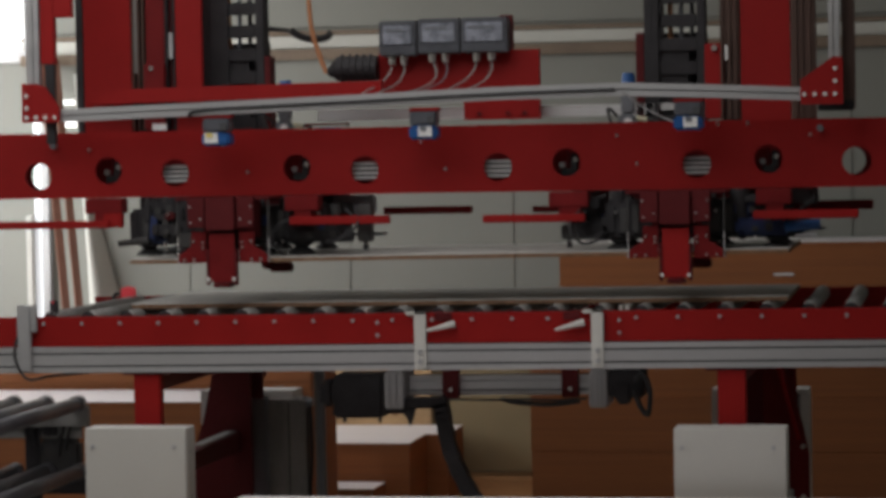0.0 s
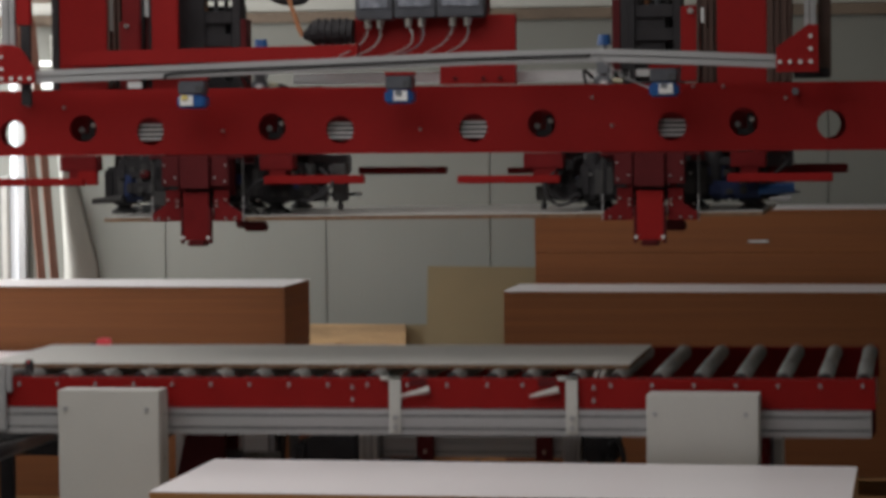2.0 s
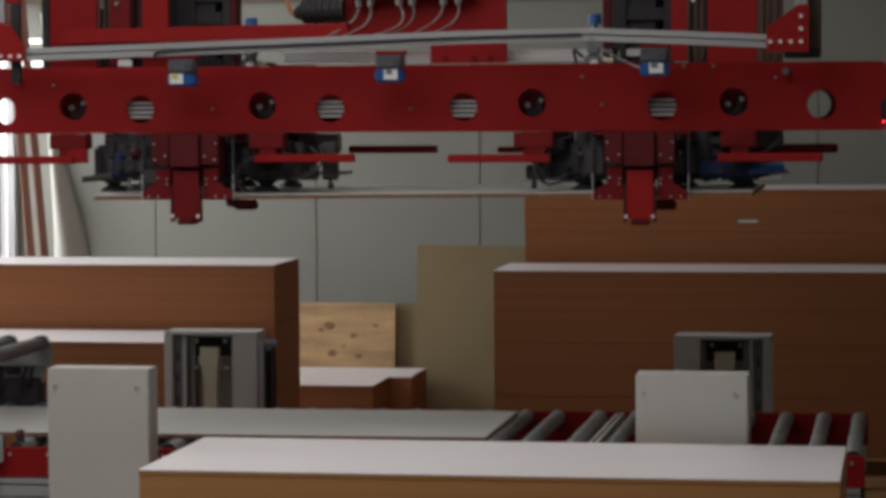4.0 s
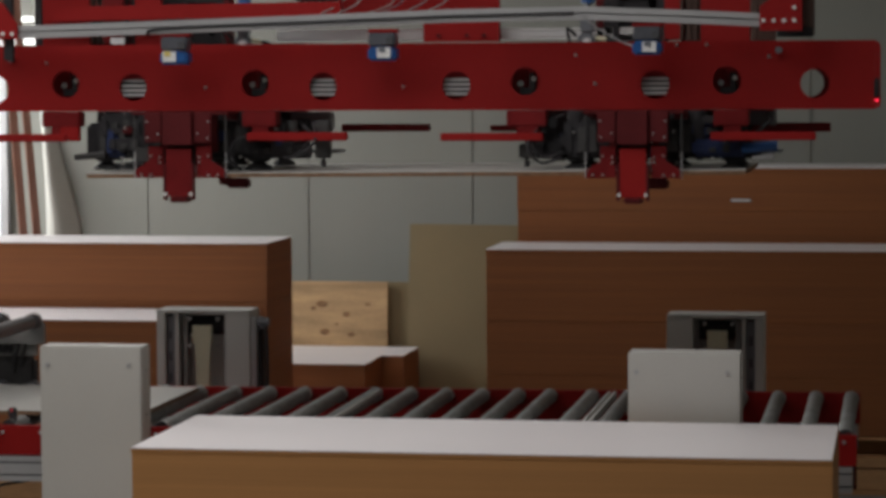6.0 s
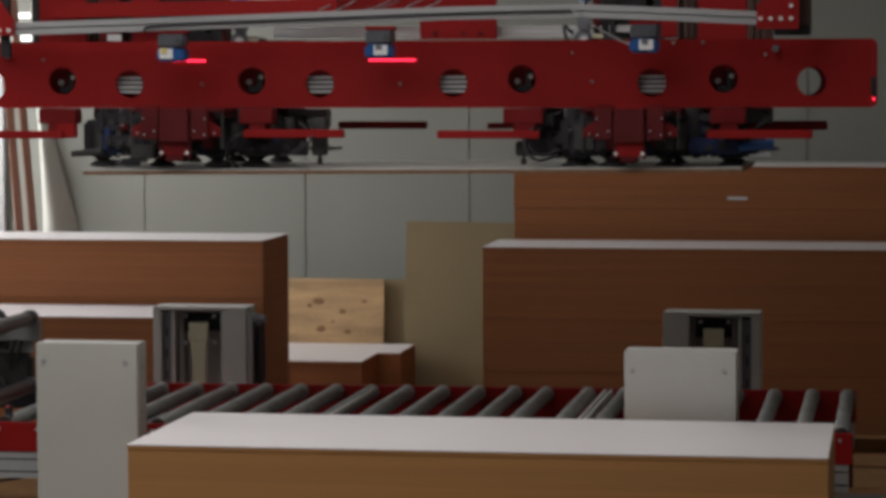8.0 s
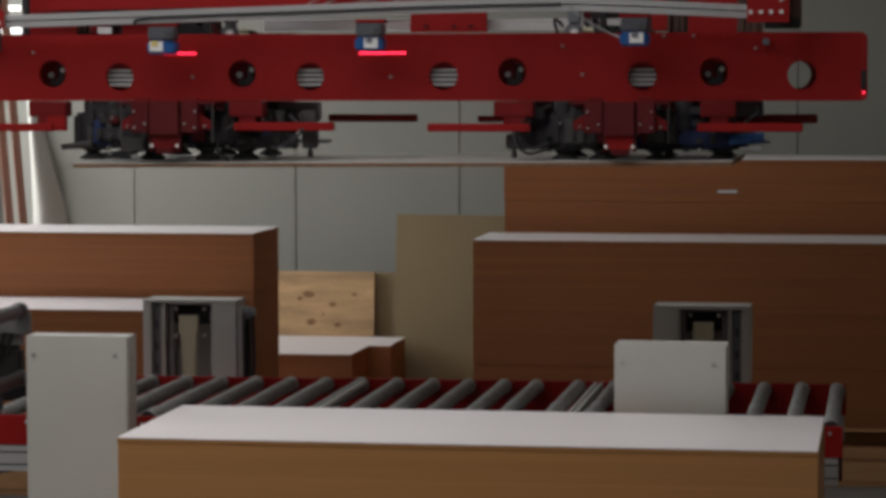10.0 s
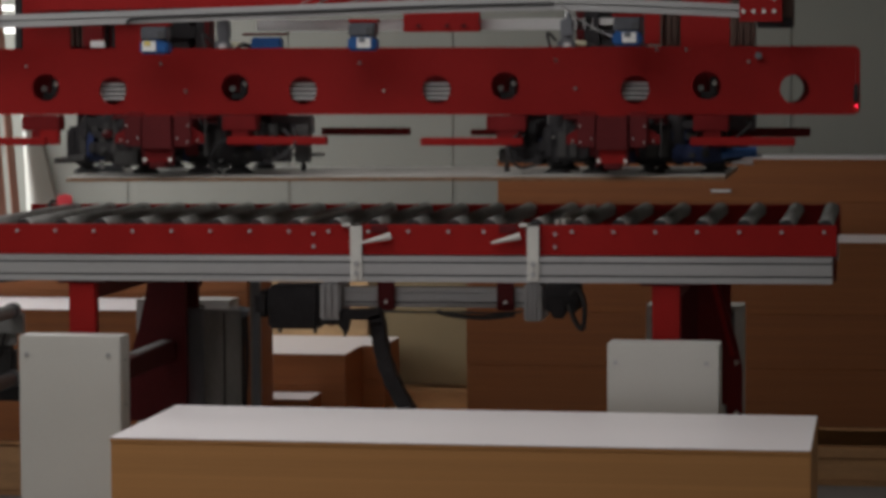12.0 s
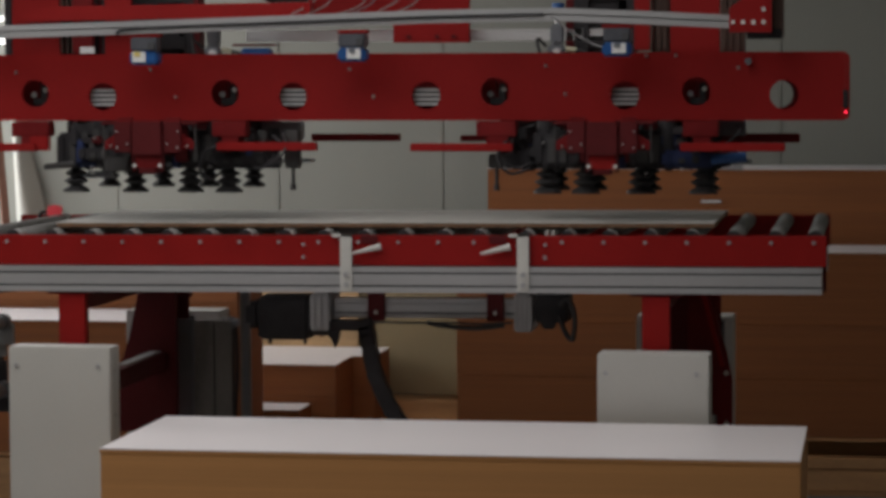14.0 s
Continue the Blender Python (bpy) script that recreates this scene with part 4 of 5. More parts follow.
def suction_beam():
    b = beam
    f = part("front_plate", holed_plate(B(), -4.3, -0.115, 1.838, 2.113, 11.2, 11.215, HOLES, 0.058), RED, b, "red front plate with round holes")
    part("end_lip", prism(B(), [(-0.1145, 1.842), (-0.101, 1.846), (-0.097, 1.86), (-0.097, 2.088), (-0.103, 2.104), (-0.1145, 2.109)], 11.2, 11.33), RED, b)
    part("rear_plate", holed_plate(B(), -4.3, -0.13, 1.838, 2.113, 11.315, 11.33, [(HOLES[0][0] - 0.018, 1.931), (HOLES[-1][0] - 0.024, 1.943)], 0.056), RED_HALF_SHADED, b, "red rear plate")
    for x in (-4.2, -3.62, -2.85, -2.1, -1.25, -0.55, -0.2):
        part("top_spacer", box(B(), x - 0.05, x + 0.05, 11.2155, 11.3145, 2.096, 2.11, 0.002), RED, b)
    part("bottom_flange", box(B(), -4.3, -0.13, 11.2155, 11.3145, 1.839, 1.853), RED, b)
    part("inner_profile", striped_bar(-3.30, -3.05, 11.232, 11.30, 1.900, 1.968), ANODISED, b, "slotted aluminium profile inside the beam")
    part("inner_profile", striped_bar(-2.47, -1.68, 11.232, 11.30, 1.900, 1.968), ANODISED, b, "slotted aluminium profile inside the beam")
    part("inner_profile", striped_bar(-1.1, -0.86, 11.232, 11.30, 1.900, 1.968), ANODISED, b, "slotted aluminium profile inside the beam")
    # dark boxes inside the slots paint the shade that makes the stripes
    for x0, x1 in ((-3.30, -3.05), (-2.47, -1.68), (-1.1, -0.86)):
        for k in (1.0, 3.0, 5.0):
            z = 1.900 + k * 0.068 / 7
            part("profile_slot", box(B(), x0 + 0.002, x1 - 0.002, 11.240, 11.2455, z + 0.0006, z + 0.0091), SLOT, b)
    for hx in (-3.468, -2.655, -1.527, -0.708):
        part("inner_tab", box(B(), hx - 0.05, hx - 0.005, 11.28, 11.312, 1.93, 2.0, 0.004), RED_HALF_SHADED, b)
        part("inner_nut", rod(B(), (hx - 0.028, 11.268, 1.945), (hx - 0.028, 11.28, 1.945), 0.013, seg=6), ALU_DULL, b)
        part("inner_clamp", box(box(B(), hx - 0.03, hx + 0.04, 11.26, 11.30, 1.90, 1.93, 0.004), hx + 0.01, hx + 0.035, 11.25, 11.29, 1.92, 1.99, 0.004), BLACK, b)
        part("inner_bolt", rod(B(), (hx + 0.03, 11.245, 1.965), (hx + 0.03, 11.26, 1.965), 0.01, seg=8), STEEL, b)
    for x, z in ((-2.865, 1.936), (-2.03, 1.936), (-1.24, 1.945), (-1.32, 2.06), (-2.97, 2.05), (-2.13, 2.05), (-0.91, 2.1), (-0.79, 2.1), (-0.54, 2.05), (-3.55, 2.04)):
        part("bolt", rod(B(), (x, 11.193, z), (x, 11.2005, z), 0.006, 0.007, seg=8), STEEL, f)
    for x, z in ((-0.50, 2.075), (-3.70, 2.06)):
        part("stud", rod(B(), (x, 11.17, z), (x, 11.2005, z), 0.014, seg=12), CASE_GREY, f, "grey round stud")
    part("status_led", rod(B(), (-0.111, 11.188, 1.872), (-0.111, 11.2005, 1.872), 0.0045, seg=8), LASER, f, "red status light")
    part("led_holder", box(B(), -0.122, -0.102, 11.19, 11.1995, 1.885, 1.96, 0.003), BLACK, f)
    # columns that slide with the beam
    for x0, x1, lab in ((-3.608, -3.400, "broad red column plate"), (-3.204, -3.088, "narrow red column plate"), (-3.333, -3.252, "dark red inner column plate"), (-0.823, -0.621, "broad red column plate")):
        part("column_plate", box(B(), x0, x1, 11.335, 11.36, 1.95, 4.0, 0.004), RED_HALF_SHADED if "dark" in lab else RED, b, lab)
    for x in (-3.392, -3.368, -3.348, -3.246, -3.212):
        part("guide_bar", box(B(), x - 0.005, x + 0.005, 11.34, 11.375, 2.12, 4.0, 0.002), BROWN_STEEL if x < -3.3 else BLACK, b, "dark steel guide bar")
    for x in (-0.60, -0.575, -0.545, -0.90, -0.87, -0.845):
        part("guide_bar", box(B(), x - 0.006, x + 0.006, 11.325, 11.334, 2.12, 4.0, 0.002), BROWN_STEEL, b, "dark steel guide bar")
    part("column_edge", box(B(), -3.642, -3.610, 11.335, 11.40, 1.95, 4.0, 0.003), BLACK, b)
    part("column_edge", box(B(), -0.619, -0.519, 11.335, 11.40, 2.05, 4.0, 0.003), BROWN_STEEL, b)
    part("column_edge", box(B(), -0.905, -0.825, 11.36, 11.42, 2.05, 4.0, 0.003), BROWN_STEEL, b)
    part("column_back", box(B(), -3.46, -3.20, 11.38, 11.41, 1.95, 4.0, 0.003), RED_SHADED, b)
    for x0, x1, z0, z1, m in ((-3.398, -3.372, 2.36, 4.0, SMOKE), (-3.236, -3.216, 2.42, 2.53, ALU)):
        part("guide_strip", box(B(), x0, x1, 11.345, 11.379, z0, z1, 0.003), m, b)
    blk = part("carriage_block", box(B(), -3.335, -3.245, 11.30, 11.3345, 2.12, 2.40, 0.005), RED_HALF_SHADED, b, "red carriage block")
    part("carriage_screw", rod(B(), (-3.30, 11.285, 2.38), (-3.30, 11.3, 2.38), 0.010, seg=10), STEEL, blk)
    blk = part("carriage_block", box(B(), -0.971, -0.892, 11.34, 11.40, 2.12, 2.43, 0.005), RED, b, "red carriage block")
    part("carriage_screw", rod(B(), (-0.931, 11.325, 2.41), (-0.931, 11.34, 2.41), 0.012, seg=10), STEEL, blk)
    part("carriage_tag", box(B(), -0.887, -0.872, 11.33, 11.335, 2.36, 2.42), PAPER, b)
    part("white_tag", box(B(), -3.298, -3.238, 11.292, 11.2995, 2.118, 2.146), PAPER, b, "small white tag")
    for x0, x1 in ((-2.99, -2.85), (-2.16, -1.965)):
        lines.append(part("laser_line", box(B(), x0, x1, 11.205, 11.209, 2.030, 2.037), LASER, b, "thin red laser line"))
    # air regulators that stand on the beam
    for x in (-2.742, -1.29):
        r = part("air_regulator", box(box(B(), x - 0.042, x + 0.03, 11.36, 11.41, 2.050, 2.150, 0.01), x - 0.03, x + 0.025, 11.36, 11.41, 2.150, 2.230, 0.008), CASE_GREY, b, "grey air regulator")
        part("bowl", lathe(B(), [(0.012, -0.06), (0.024, -0.045), (0.026, 0.0), (0.022, 0.012)], (x - 0.01, 11.375, 2.040), 14), GREY_BACK, r, "pale filter bowl")
        part("gauge", rod(B(), (x + 0.0, 11.345, 2.115), (x + 0.0, 11.36, 2.115), 0.02, seg=14), ALU_DULL, r)
        part("gauge_face", rod(B(), (x + 0.0, 11.342, 2.115), (x + 0.0, 11.3448, 2.115), 0.014, seg=14), PAPER, r)
        part("knob", rod(B(), (x, 11.39, 2.275), (x, 11.39, 2.318), 0.030, 0.025, seg=12), BLUE, r, "blue knob")
        part("stem", rod(B(), (x, 11.39, 2.220), (x, 11.39, 2.276), 0.012, seg=10), CASE_GREY, r)
        for k in range(3):
            part("brass_elbow", rod(B(), (x + 0.035, 11.37, 2.070 + 0.03 * k), (x + 0.062 + 0.008 * k, 11.365, 2.065 + 0.03 * k), 0.010, seg=8), CREAM, r, "pale brass elbow")
            part("air_hose", pipe(B(), [(x + 0.06 + 0.008 * k, 11.365, 2.065 + 0.03 * k), (x + 0.095 + 0.012 * k, 11.36, 2.070 + 0.02 * k), (x + 0.10 + 0.01 * k, 11.37, 2.020), (x + 0.07, 11.4, 1.960)], 0.006), RUBBER, r)
        part("air_hose", pipe(B(), [(x - 0.045, 11.35, 2.140), (x - 0.08, 11.33, 2.170), (x - 0.06, 11.33, 2.090), (x - 0.03, 11.36, 2.010)], 0.007), RUBBER, r)
    # grip units below the beam
    for cx in (-2.925, -1.066):
        # shade under the beam is in the colour of these covers and plates
        part("back_shield", box(B(), cx - 0.21, cx + 0.21, 11.24, 11.26, 1.66, 1.8375, 0.004), RED_SHADED, b, "shade-darkened red shield plate behind the clamp")
        part("housing", box(B(), cx - 0.09, cx + 0.09, 11.12, 11.20, 1.70, 1.8375, 0.004), RED_SHADED, b, "shade-darkened red clamp housing")
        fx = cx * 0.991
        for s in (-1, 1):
            part("upper_cheek", box(B(), *sorted((cx + s * 0.08, cx + s * 0.135)), 11.1, 11.118, 1.67, 1.8375, 0.003), RED_SHADED, b, "shade-darkened red upper cheek")
            ch = part("cheek_plate", prism(B(), [(fx + s * 0.07, 1.572), (fx + s * 0.185, 1.572), (fx + s * 0.185, 1.605), (fx + s * 0.13, 1.64), (fx + s * 0.13, 1.70), (fx + s * 0.07, 1.70)], 10.895, 10.91), RED_HALF_SHADED, b, "red bolted cheek plate")
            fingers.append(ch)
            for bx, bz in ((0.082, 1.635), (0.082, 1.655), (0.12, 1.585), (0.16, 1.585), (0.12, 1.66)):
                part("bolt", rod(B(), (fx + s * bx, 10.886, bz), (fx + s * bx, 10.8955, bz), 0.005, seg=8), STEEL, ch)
            sc = part("side_cover", box(B(), *sorted((fx + s * 0.067, fx + s * 0.138)), 10.867, 10.879, 1.715, 1.8385, 0.003), RED_SHADED, b, "shade-darkened red side cover")
            part("cover_bracket", box(B(), *sorted((fx + s * 0.075, fx + s * 0.13)), 10.8795, 11.12, 1.822, 1.8365, 0.002), RED_SHADED, b)
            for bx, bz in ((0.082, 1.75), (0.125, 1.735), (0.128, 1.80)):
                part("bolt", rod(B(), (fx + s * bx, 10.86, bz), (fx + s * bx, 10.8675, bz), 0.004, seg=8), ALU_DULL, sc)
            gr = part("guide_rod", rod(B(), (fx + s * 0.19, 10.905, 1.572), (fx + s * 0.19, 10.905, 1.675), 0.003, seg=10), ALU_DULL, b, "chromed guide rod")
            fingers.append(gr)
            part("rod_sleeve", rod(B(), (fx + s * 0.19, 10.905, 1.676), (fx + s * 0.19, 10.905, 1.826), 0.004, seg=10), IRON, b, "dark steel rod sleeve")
            part("sleeve_arm", box(B(), *sorted((fx + s * 0.131, fx + s * 0.2)), 10.895, 11.12, 1.8265, 1.8365, 0.002), RED_SHADED, b)
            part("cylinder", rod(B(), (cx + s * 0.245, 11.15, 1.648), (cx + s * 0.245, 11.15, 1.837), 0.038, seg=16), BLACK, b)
        part("finger_cover", box(B(), fx - 0.06, fx + 0.06, 10.852, 10.866, 1.705, 1.8385, 0.003), RED_SHADED, b, "shade-darkened red finger cover")
        part("cover_bracket", box(B(), fx - 0.055, fx + 0.055, 10.8665, 11.12, 1.81, 1.836, 0.003), RED_SHADED, b)
        # left finger gets the half-shaded red, right one the full red
        fg = part("finger", prism(B(), [(fx - 0.052, 1.495), (fx + 0.052, 1.495), (fx + 0.052, 1.69), (fx - 0.052, 1.69)], 10.875, 10.894), RED_HALF_SHADED if cx < -2 else RED, b, "red clamp finger with a hooked foot")
        part("finger_foot", box(B(), fx - 0.036, fx + 0.036, 10.86, 10.96, 1.472, 1.494, 0.006), RED_SHADED, fg)
        for s in (-1, 1):
            part("finger_side", box(B(), fx + s * 0.058 - 0.006, fx + s * 0.058 + 0.006, 10.87, 10.90, 1.482, 1.63, 0.003), RED_SHADED, fg)
            part("finger_bolt", rod(B(), (fx + s * 0.053, 10.86, 1.507), (fx + s * 0.053, 10.875, 1.507), 0.0075, 0.0065, seg=10), BRIGHT, fg)
        fingers.append(fg)
        pad = part("clamp_pad", box(box(B(), cx - 0.04, cx + 0.06, 11.94, 12.0, 1.485, 1.53, 0.008), cx - 0.075, cx - 0.03, 11.94, 12.0, 1.50, 1.66, 0.006), RED_SHADED, b, "dark clamp pad on the far side")
        fingers.append(pad)
    # black drives and valve clusters
    for i, (x0, x1, z0, z1, m) in enumerate(((-3.36, -3.16, 1.64, 1.79, BLACK), (-3.30, -3.02, 1.72, 1.825, BLACK), (-1.30, -1.24, 1.64, 1.81, BLACK), (-3.27, -3.17, 1.65, 1.78, NAVY), (-2.70, -2.46, 1.645, 1.71, BLACK), (-3.26, -3.02, 1.665, 1.74, BLACK), (-2.84, -2.68, 1.65, 1.80, BLACK), (-2.62, -2.52, 1.70, 1.80, BLACK),
                              (-1.44, -1.36, 1.645, 1.72, BLACK), (-1.36, -1.16, 1.65, 1.80, BLACK), (-0.98, -0.84, 1.65, 1.80, BLACK), (-0.84, -0.62, 1.65, 1.72, NAVY), (-0.86, -0.74, 1.72, 1.80, NAVY), (-0.66, -0.53, 1.665, 1.71, BLACK))):
        y0 = 11.127 - 0.007 * (i % 6)
        vc = part("valve_cluster", box(B(), x0, x1, y0, 11.28 + 0.002 * i, z0, z1, 0.014), m, b, "dark valve and drive cluster")
        n = int((x1 - x0) / 0.045)
        for k in range(n):
            cx = x0 + (x1 - x0) * (k + 0.5) / n
            part("valve_body", box(B(), cx - 0.014, cx + 0.014, y0 - 0.012, y0 + 0.002, z0 + 0.018, z1 - 0.02 - 0.012 * (k % 2), 0.004), IRON if k % 3 else m, vc)
    part("terminal", box(B(), -3.20, -3.06, 11.42, 11.5, 1.74, 1.82, 0.006), IRON, b)
    part("terminal", box(B(), -2.55, -2.38, 11.4, 11.5, 1.75, 1.83, 0.006), CASE_GREY, b)
    part("terminal", box(B(), -0.68, -0.52, 11.4, 11.5, 1.77, 1.835, 0.006), CASE_GREY, b)
    part("nozzle", rod(B(), (-3.40, 11.1, 1.648), (-3.27, 11.1, 1.66), 0.012, 0.016, seg=10), IRON, b)
    part("nozzle", rod(B(), (-3.355, 11.5, 1.60), (-3.22, 11.5, 1.605), 0.014, 0.018, seg=10), CASE_GREY, b)
    part("nozzle", rod(B(), (-0.64, 11.09, 1.684), (-0.50, 11.09, 1.694), 0.020, seg=12), BLUE, b)
    part("nozzle", rod(B(), (-0.60, 11.09, 1.648), (-0.515, 11.09, 1.652), 0.006, 0.013, seg=12), ALU_DULL, b)
    rng = random.Random(7)
    for x0, x1 in ((-3.30, -2.46), (-1.44, -0.60)):
        part("carrier_plate", box(B(), x0 - 0.1, x1 - 0.02, 11.42, 11.44, 1.66, 1.834, 0.004), BLACK, b, "black carrier plate")
        mf = part("cup_manifold", box(B(), x0 - 0.05, x1 + 0.03, 11.21, 11.27, 1.640, 1.700, 0.006), BLACK, b, "black air manifold above the cups")
        for k in range(9):
            cx = x0 + (x1 - x0) * (k + 0.3) / 9
            part("elbow", rod(B(), (cx, 11.195, 1.655), (cx, 11.21, 1.655), 0.011, seg=8), (IRON, CASE_GREY, BLACK)[k % 3], mf)
            part("push_fit", box(B(), cx + 0.02, cx + 0.05, 11.19, 11.2095, 1.632 + 0.008 * (k % 3), 1.69, 0.004), (BLACK, NAVY, IRON)[k % 3], mf)
        part("foot_plate", box(B(), x0 - 0.05, x1 + 0.1, 11.5, 11.62, 1.655, 1.668, 0.003), CASE_GREY, b, "grey carrier strip")
        for k in range(34):
            x, z = rng.uniform(x0, x1), rng.uniform(1.68, 1.80)
            y = rng.uniform(11.1, 11.4)
            m = rng.choice((BLACK, BLACK, BLACK, NAVY, RED_SHADED, IRON))
            if k % 3:
                w, d, h = rng.uniform(0.03, 0.08), rng.uniform(0.03, 0.06), rng.uniform(0.025, 0.07)
                part("fitting", box(B(), x - w / 2, x + w / 2, y - d / 2, y + d / 2, z - h / 2, min(z + h / 2, 1.835), 0.006), m, b)
            elif k % 2:
                part("fitting", rod(B(), (x, y, z - 0.04), (x, y, z + 0.03), rng.uniform(0.012, 0.024), seg=12), m, b)
            else:
                part("hose", pipe(B(), [(x, y, z), (x + rng.uniform(-0.08, 0.08), y - 0.04, z - 0.04), (x + rng.uniform(-0.12, 0.12), y - 0.03, z + 0.03), (x + rng.uniform(-0.12, 0.12), y, 1.82)], 0.006), BLACK, b)
        for k in range(7):
            x, z = rng.uniform(x0, x1), rng.uniform(1.62, 1.8)
            part("fitting_screw", rod(B(), (x, 11.07, z), (x, 11.1, z), 0.005, seg=8), STEEL, b)
    part("grey_block", box(B(), -3.13, -3.03, 11.04, 11.1, 1.63, 1.69, 0.004), IRON, b)
    # red bars that carry the cups
    for x0, x1, y, z, h in ((-4.1, -3.41, 11.02, 1.731, 0.032), (-3.44, -3.36, 11.04, 1.747, 0.06), (-2.645, -2.23, 11.02, 1.736, 0.034), (-2.36, -1.98, 11.55, 1.760, 0.032), (-1.845, -1.43, 11.02, 1.733, 0.032),
                            (-1.72, -1.40, 11.55, 1.757, 0.026), (-0.76, -0.345, 11.02, 1.735, 0.034), (-0.83, -0.300, 11.5, 1.760, 0.038)):
        # rear bars are painted in the half-shaded red
        part("cup_bar", box(B(), x0, x1, y - 0.02, y + 0.02, z - h / 2, z + h / 2, 0.004), RED if y < 11.1 else RED_HALF_SHADED, b, "red square bar")
    for x0, x1 in ((-3.52, -3.36), (-2.67, -2.53), (-1.58, -1.42), (-0.75, -0.61)):
        part("bar_bracket", box(box(B(), x0, x1, 11.03, 11.12, 1.775, 1.8375, 0.004), x0 + 0.04, x1 - 0.03, 11.03, 11.12, 1.737, 1.775, 0.003), RED_HALF_SHADED, b, "red bar bracket")
    # probes at the inner ends
    for px in (-2.345, -1.505):
        pr = part("probe_body", box(B(), px - 0.03, px + 0.03, 11.06, 11.12, 1.645, 1.80 if px < -2 else 1.705, 0.006), IRON, b, "grey probe body")
        tip = part("probe_tip", rod(rod(B(), (px, 11.09, 1.575), (px, 11.09, 1.69), 0.0075, seg=10), (px, 11.09, 1.557), (px, 11.09, 1.58), 0.012, seg=10), BLACK, b, "spring probe tip")
        cups.append(tip)
    # hoses
    for pts in ([(-2.46, 11.05, 1.66), (-2.41, 11.02, 1.69), (-2.38, 11.02, 1.74), (-2.42, 11.05, 1.78)], [(-2.5, 11.05, 1.65), (-2.43, 11.0, 1.66), (-2.36, 11.0, 1.72), (-2.38, 11.05, 1.79)],
                [(-1.36, 11.05, 1.67), (-1.42, 11.02, 1.65), (-1.47, 11.02, 1.69), (-1.43, 11.05, 1.76)], [(-1.36, 11.05, 1.65), (-1.44, 11.0, 1.63), (-1.49, 11.0, 1.70), (-1.44, 11.05, 1.78)],
                [(-2.63, 11.05, 1.75), (-2.7, 11.02, 1.71), (-2.72, 11.02, 1.64), (-2.68, 11.05, 1.6)]):
        part("hose", pipe(B(), pts, 0.0065), BLACK, b)
    # bellows cups
    fold = [(0.012, 0.125), (0.022, 0.112), (0.022, 0.094), (0.046, 0.080), (0.046, 0.077), (0.024, 0.064), (0.05, 0.048), (0.05, 0.045), (0.026, 0.03), (0.055, 0.010), (0.055, 0.0), (0.04, 0.0)]
    for x, y, k in ((-3.289, 11.18, 1), (-3.034, 11.18, 1), (-2.799, 11.18, 1), (-2.636, 11.18, 1.05), (-1.309, 11.18, 1.05), (-1.153, 11.18, 1.05), (-0.927, 11.18, 1.1), (-0.677, 11.18, 1.05),
                    (-3.305, 11.75, 0.9), (-3.063, 11.75, 0.9), (-2.86, 11.75, 0.9), (-2.659, 11.75, 0.9), (-1.31, 11.55, 0.95), (-1.15, 11.55, 0.95), (-0.925, 11.55, 0.95), (-0.68, 11.55, 0.95)):
        cup = part("vacuum_cup", lathe(B(), [(r * k, h) for r, h in fold], (x, y, 1.542), 18), RUBBER, b, "black rubber bellows cup")
        cups.append(cup)
        part("cup_stem", rod(B(), (x, y, 1.63), (x, y, 1.836), 0.010, seg=8), BLACK, b)
        part("stem_plate", box(B(), x - 0.04, x + 0.04, y - 0.03, y + 0.03, 1.70, 1.715, 0.003), BLACK, b)
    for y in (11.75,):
        part("far_bar", box(B(), -3.4, -2.5, y - 0.025, y + 0.025, 1.72, 1.76, 0.004), RED_SHADED, b)
        part("far_bar", box(B(), -1.45, -0.55, y - 0.025, y + 0.025, 1.72, 1.76, 0.004), RED_SHADED, b)
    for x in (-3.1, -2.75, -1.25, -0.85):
        part("cross_arm", box(B(), x - 0.03, x + 0.03, 11.331, 11.80, 1.765, 1.835, 0.004), RED_SHADED, b)


suction_beam()

# ---- the two boards on the line ----


def line_board(label, x0, x1, y0, y1, z0):
    t = thing("board", label, "board", (x0, y0, z0), group="boards on the line")
    w, d = x1 - x0, y1 - y0
    part("core", box(B(), 0, w, 0, d, 0.0025, 0.0155, 0.001), CHIP, t, "brown particle board core")
    part("upper_face", box(B(), 0, w, 0, d, 0.0158, 0.0185), LAMINATE_GREY, t, "pale laminate face")
    part("lower_face", box(B(), 0, w, 0, d, 0, 0.0022), CHIP, t)
    return t


held = line_board("pale laminated board held by the vacuum cups", -3.298, -0.618, 10.92, 11.92, 1.581)
sliding = line_board("pale laminated board lying on the roller conveyor", -3.320, -0.626, 11.0, 11.92, 1.380)


TILT = 0.25            # the conveyor hangs a little low at its outfeed end, degrees


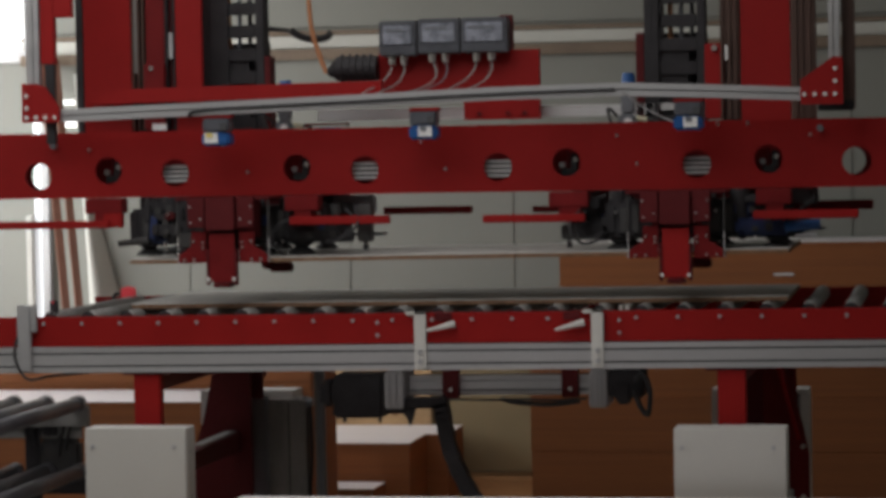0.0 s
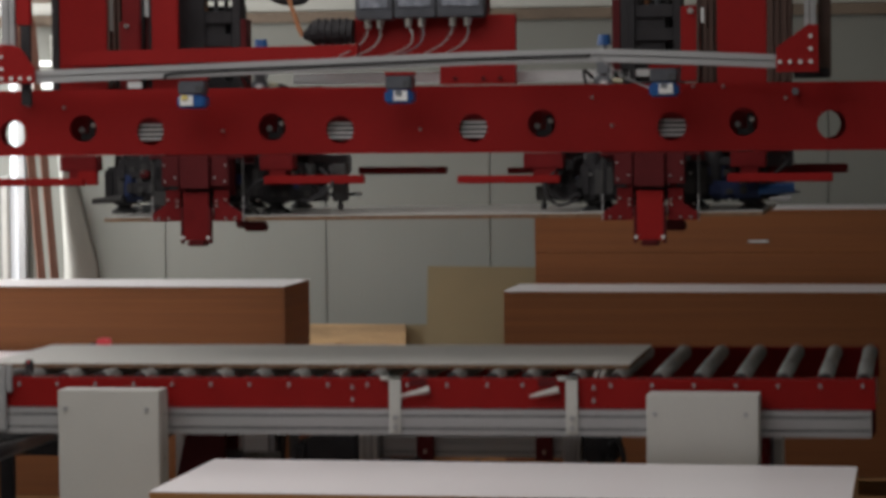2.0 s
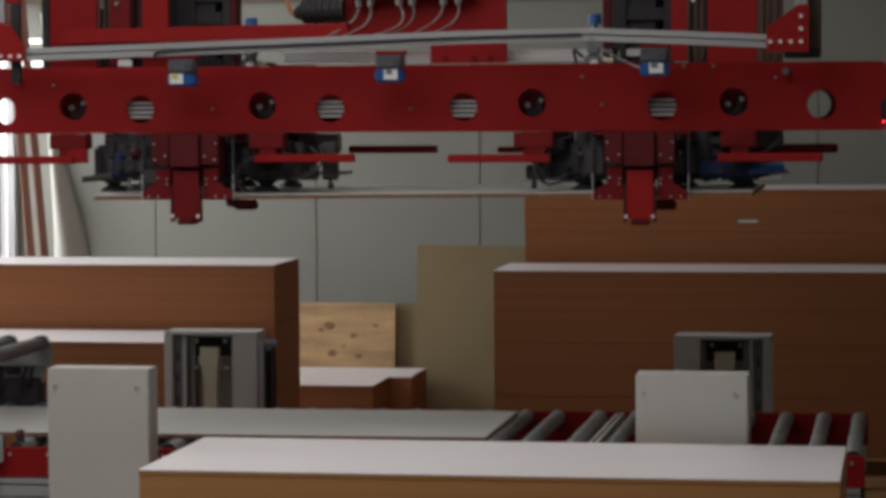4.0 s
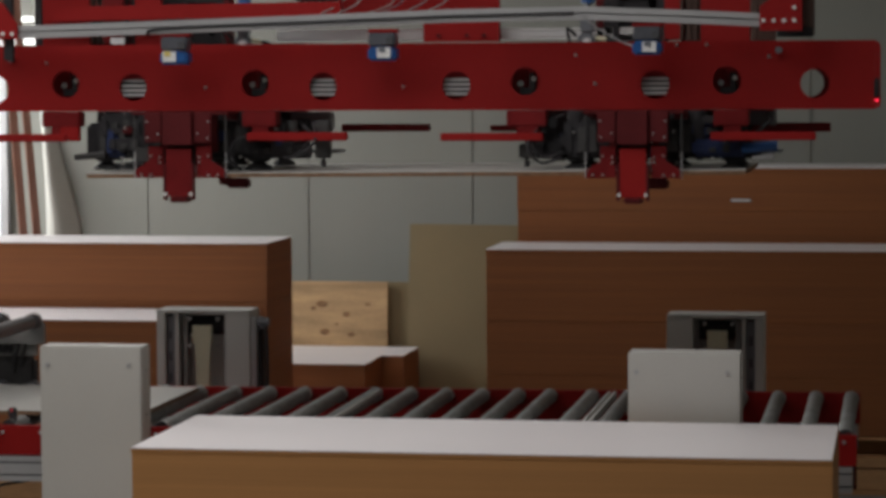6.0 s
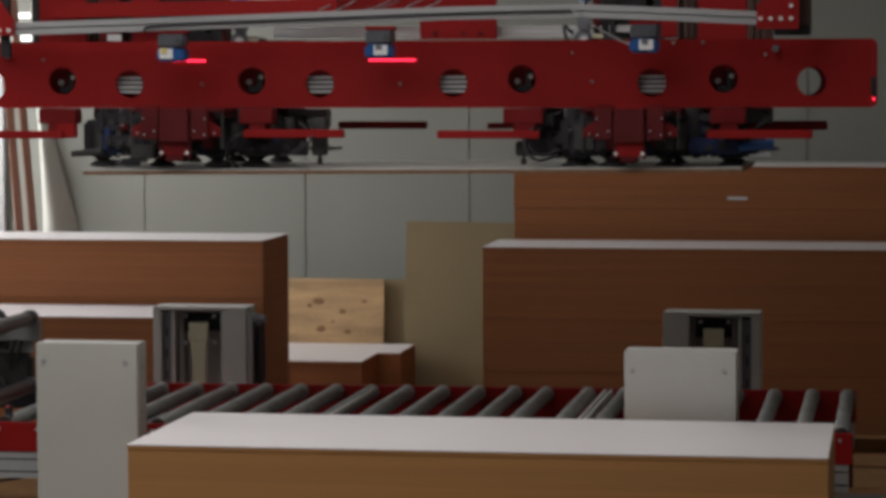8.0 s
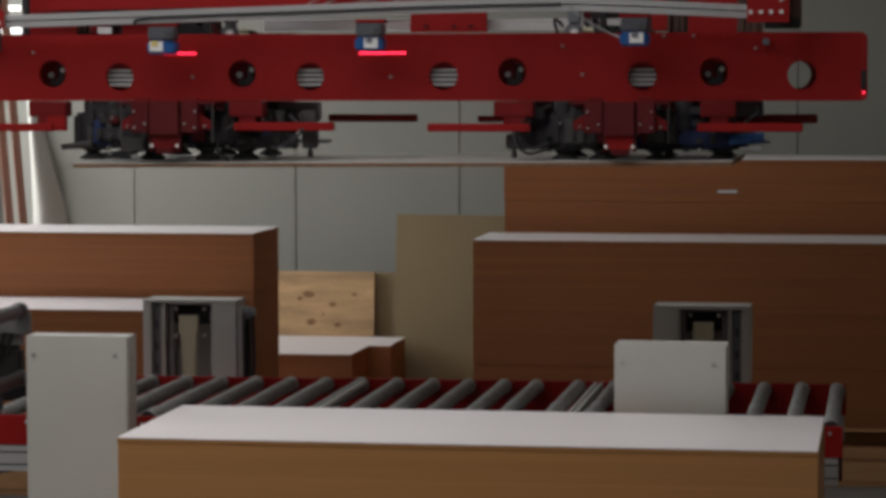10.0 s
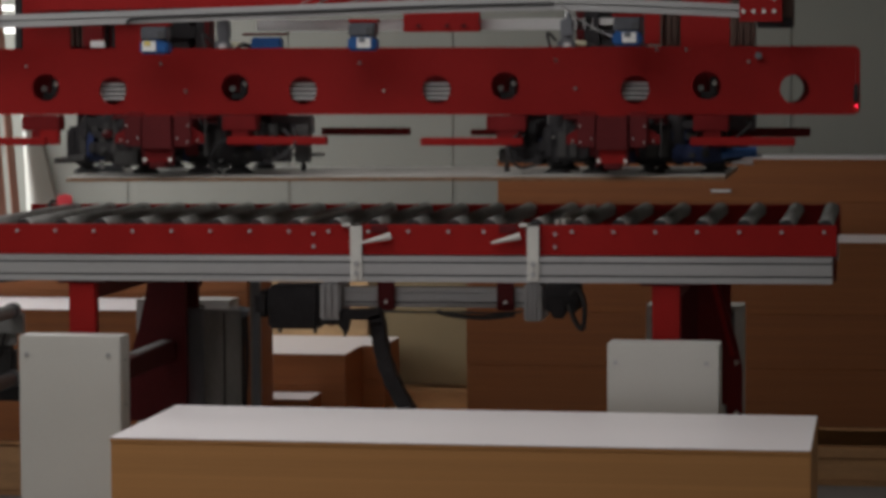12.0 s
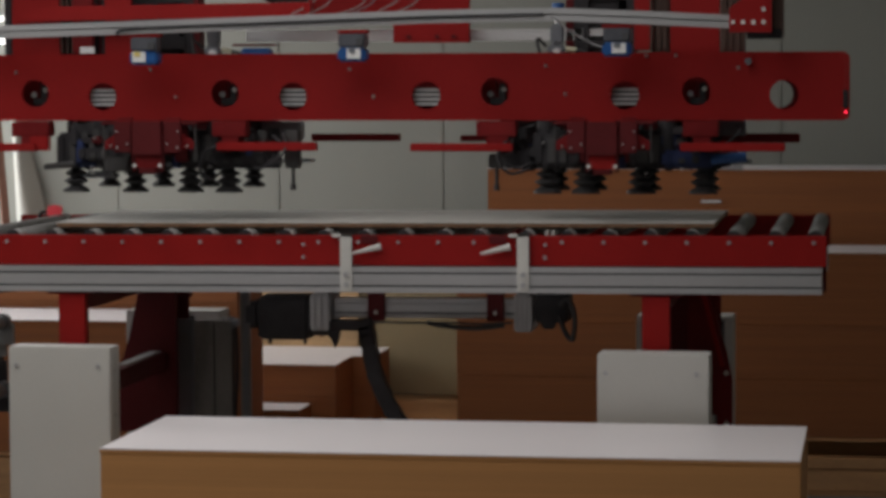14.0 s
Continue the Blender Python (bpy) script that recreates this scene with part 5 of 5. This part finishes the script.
def motions():
    LIFT = [(0, 0), (1.1, 0), (1.3, -0.024), (1.5, -0.09), (2.0, -0.402), (2.4, -0.672), (2.6, -0.762), (2.75, -0.782), (10.2, -0.782), (10.35, -0.748),
            (10.5, -0.666), (11.0, -0.354), (11.5, -0.04), (11.65, -0.003), (11.75, 0), (14, 0)]
    walk(conveyor, [(t, pose(0.006, 0, z + 0.001, 0, -TILT, 0)) for t, z in LIFT])
    BEAM = [(0, -0.017), (0.25, 0), (11.78, 0), (11.9, -0.022), (12.0, -0.058), (12.3, -0.148), (12.5, -0.175), (13.05, -0.175), (13.5, -0.102), (14, -0.038)]
    walk(beam, [(t, pose(0, 0, z)) for t, z in BEAM])
    for f in fingers:
        walk(f, [(0, pose(0, 0, 0)), (7.38, pose(0, 0, 0)), (7.5, pose(0, 0, 0.055)), (7.65, pose(0, 0, 0.142)), (7.9, pose(0, 0, 0.155)), (14, pose(0, 0, 0.156))])
    for c in cups:
        walk(c, [(0, pose(0, 0, 0.053)), (12.4, pose(0, 0, 0.053)), (12.55, pose(0, 0, 0.034)), (13.05, pose(0, 0, 0.034)), (13.35, pose(0, 0, 0)), (14, pose(0, 0, 0))])
    H = (-3.298, 10.92)
    walk(held, [(t, pose(*H, 1.569 + z, 0, -a, 0)) for t, z, a in ((0, -0.017, 0.37), (0.25, 0, 0.37), (11.78, 0, 0.37), (11.9, -0.022, 0.37), (12.0, -0.058, 0.36), (12.3, -0.155, 0.3), (12.5, -0.198, TILT), (14, -0.198, TILT))])
    GO = [(0, 0), (0.3, -0.005), (0.5, -0.07), (1.0, -0.345), (1.3, -0.49), (1.5, -0.53), (2.9, -0.54), (3.2, -0.62), (5.3, -2.04), (6.1, -2.56), (7.1, -3.2), (8.0, -3.7), (8.6, -3.92), (14, -3.95)]

    def lift_at(t):
        for (a, za), (b, zb) in zip(LIFT, LIFT[1:]):
            if a <= t <= b:
                return za + (zb - za) * (t - a) / (b - a)
    times = sorted({t for t, _ in GO} | {t for t, _ in LIFT if t < 4})

    def go_at(t):
        for (a, xa), (b, xb) in zip(GO, GO[1:]):
            if a <= t <= b:
                return xa + (xb - xa) * (t - a) / (b - a)
    walk(sliding, [(t, pose(-3.320 + 0.99 * go_at(t), 11.0, 1.380 + (lift_at(t) if t < 4 else -0.782) + 0.0044 * (-3.3 + go_at(t) if t < 4 else -3.8), 0, -TILT if t < 4 else 0, 0)) for t in times])
    for l in lines:
        walk(l, [(t, pose(0, y, 0)) for t, y in ((0, 0), (7.42, 0), (7.46, -0.0105), (10.54, -0.0105), (10.58, 0), (14, 0))])


motions()
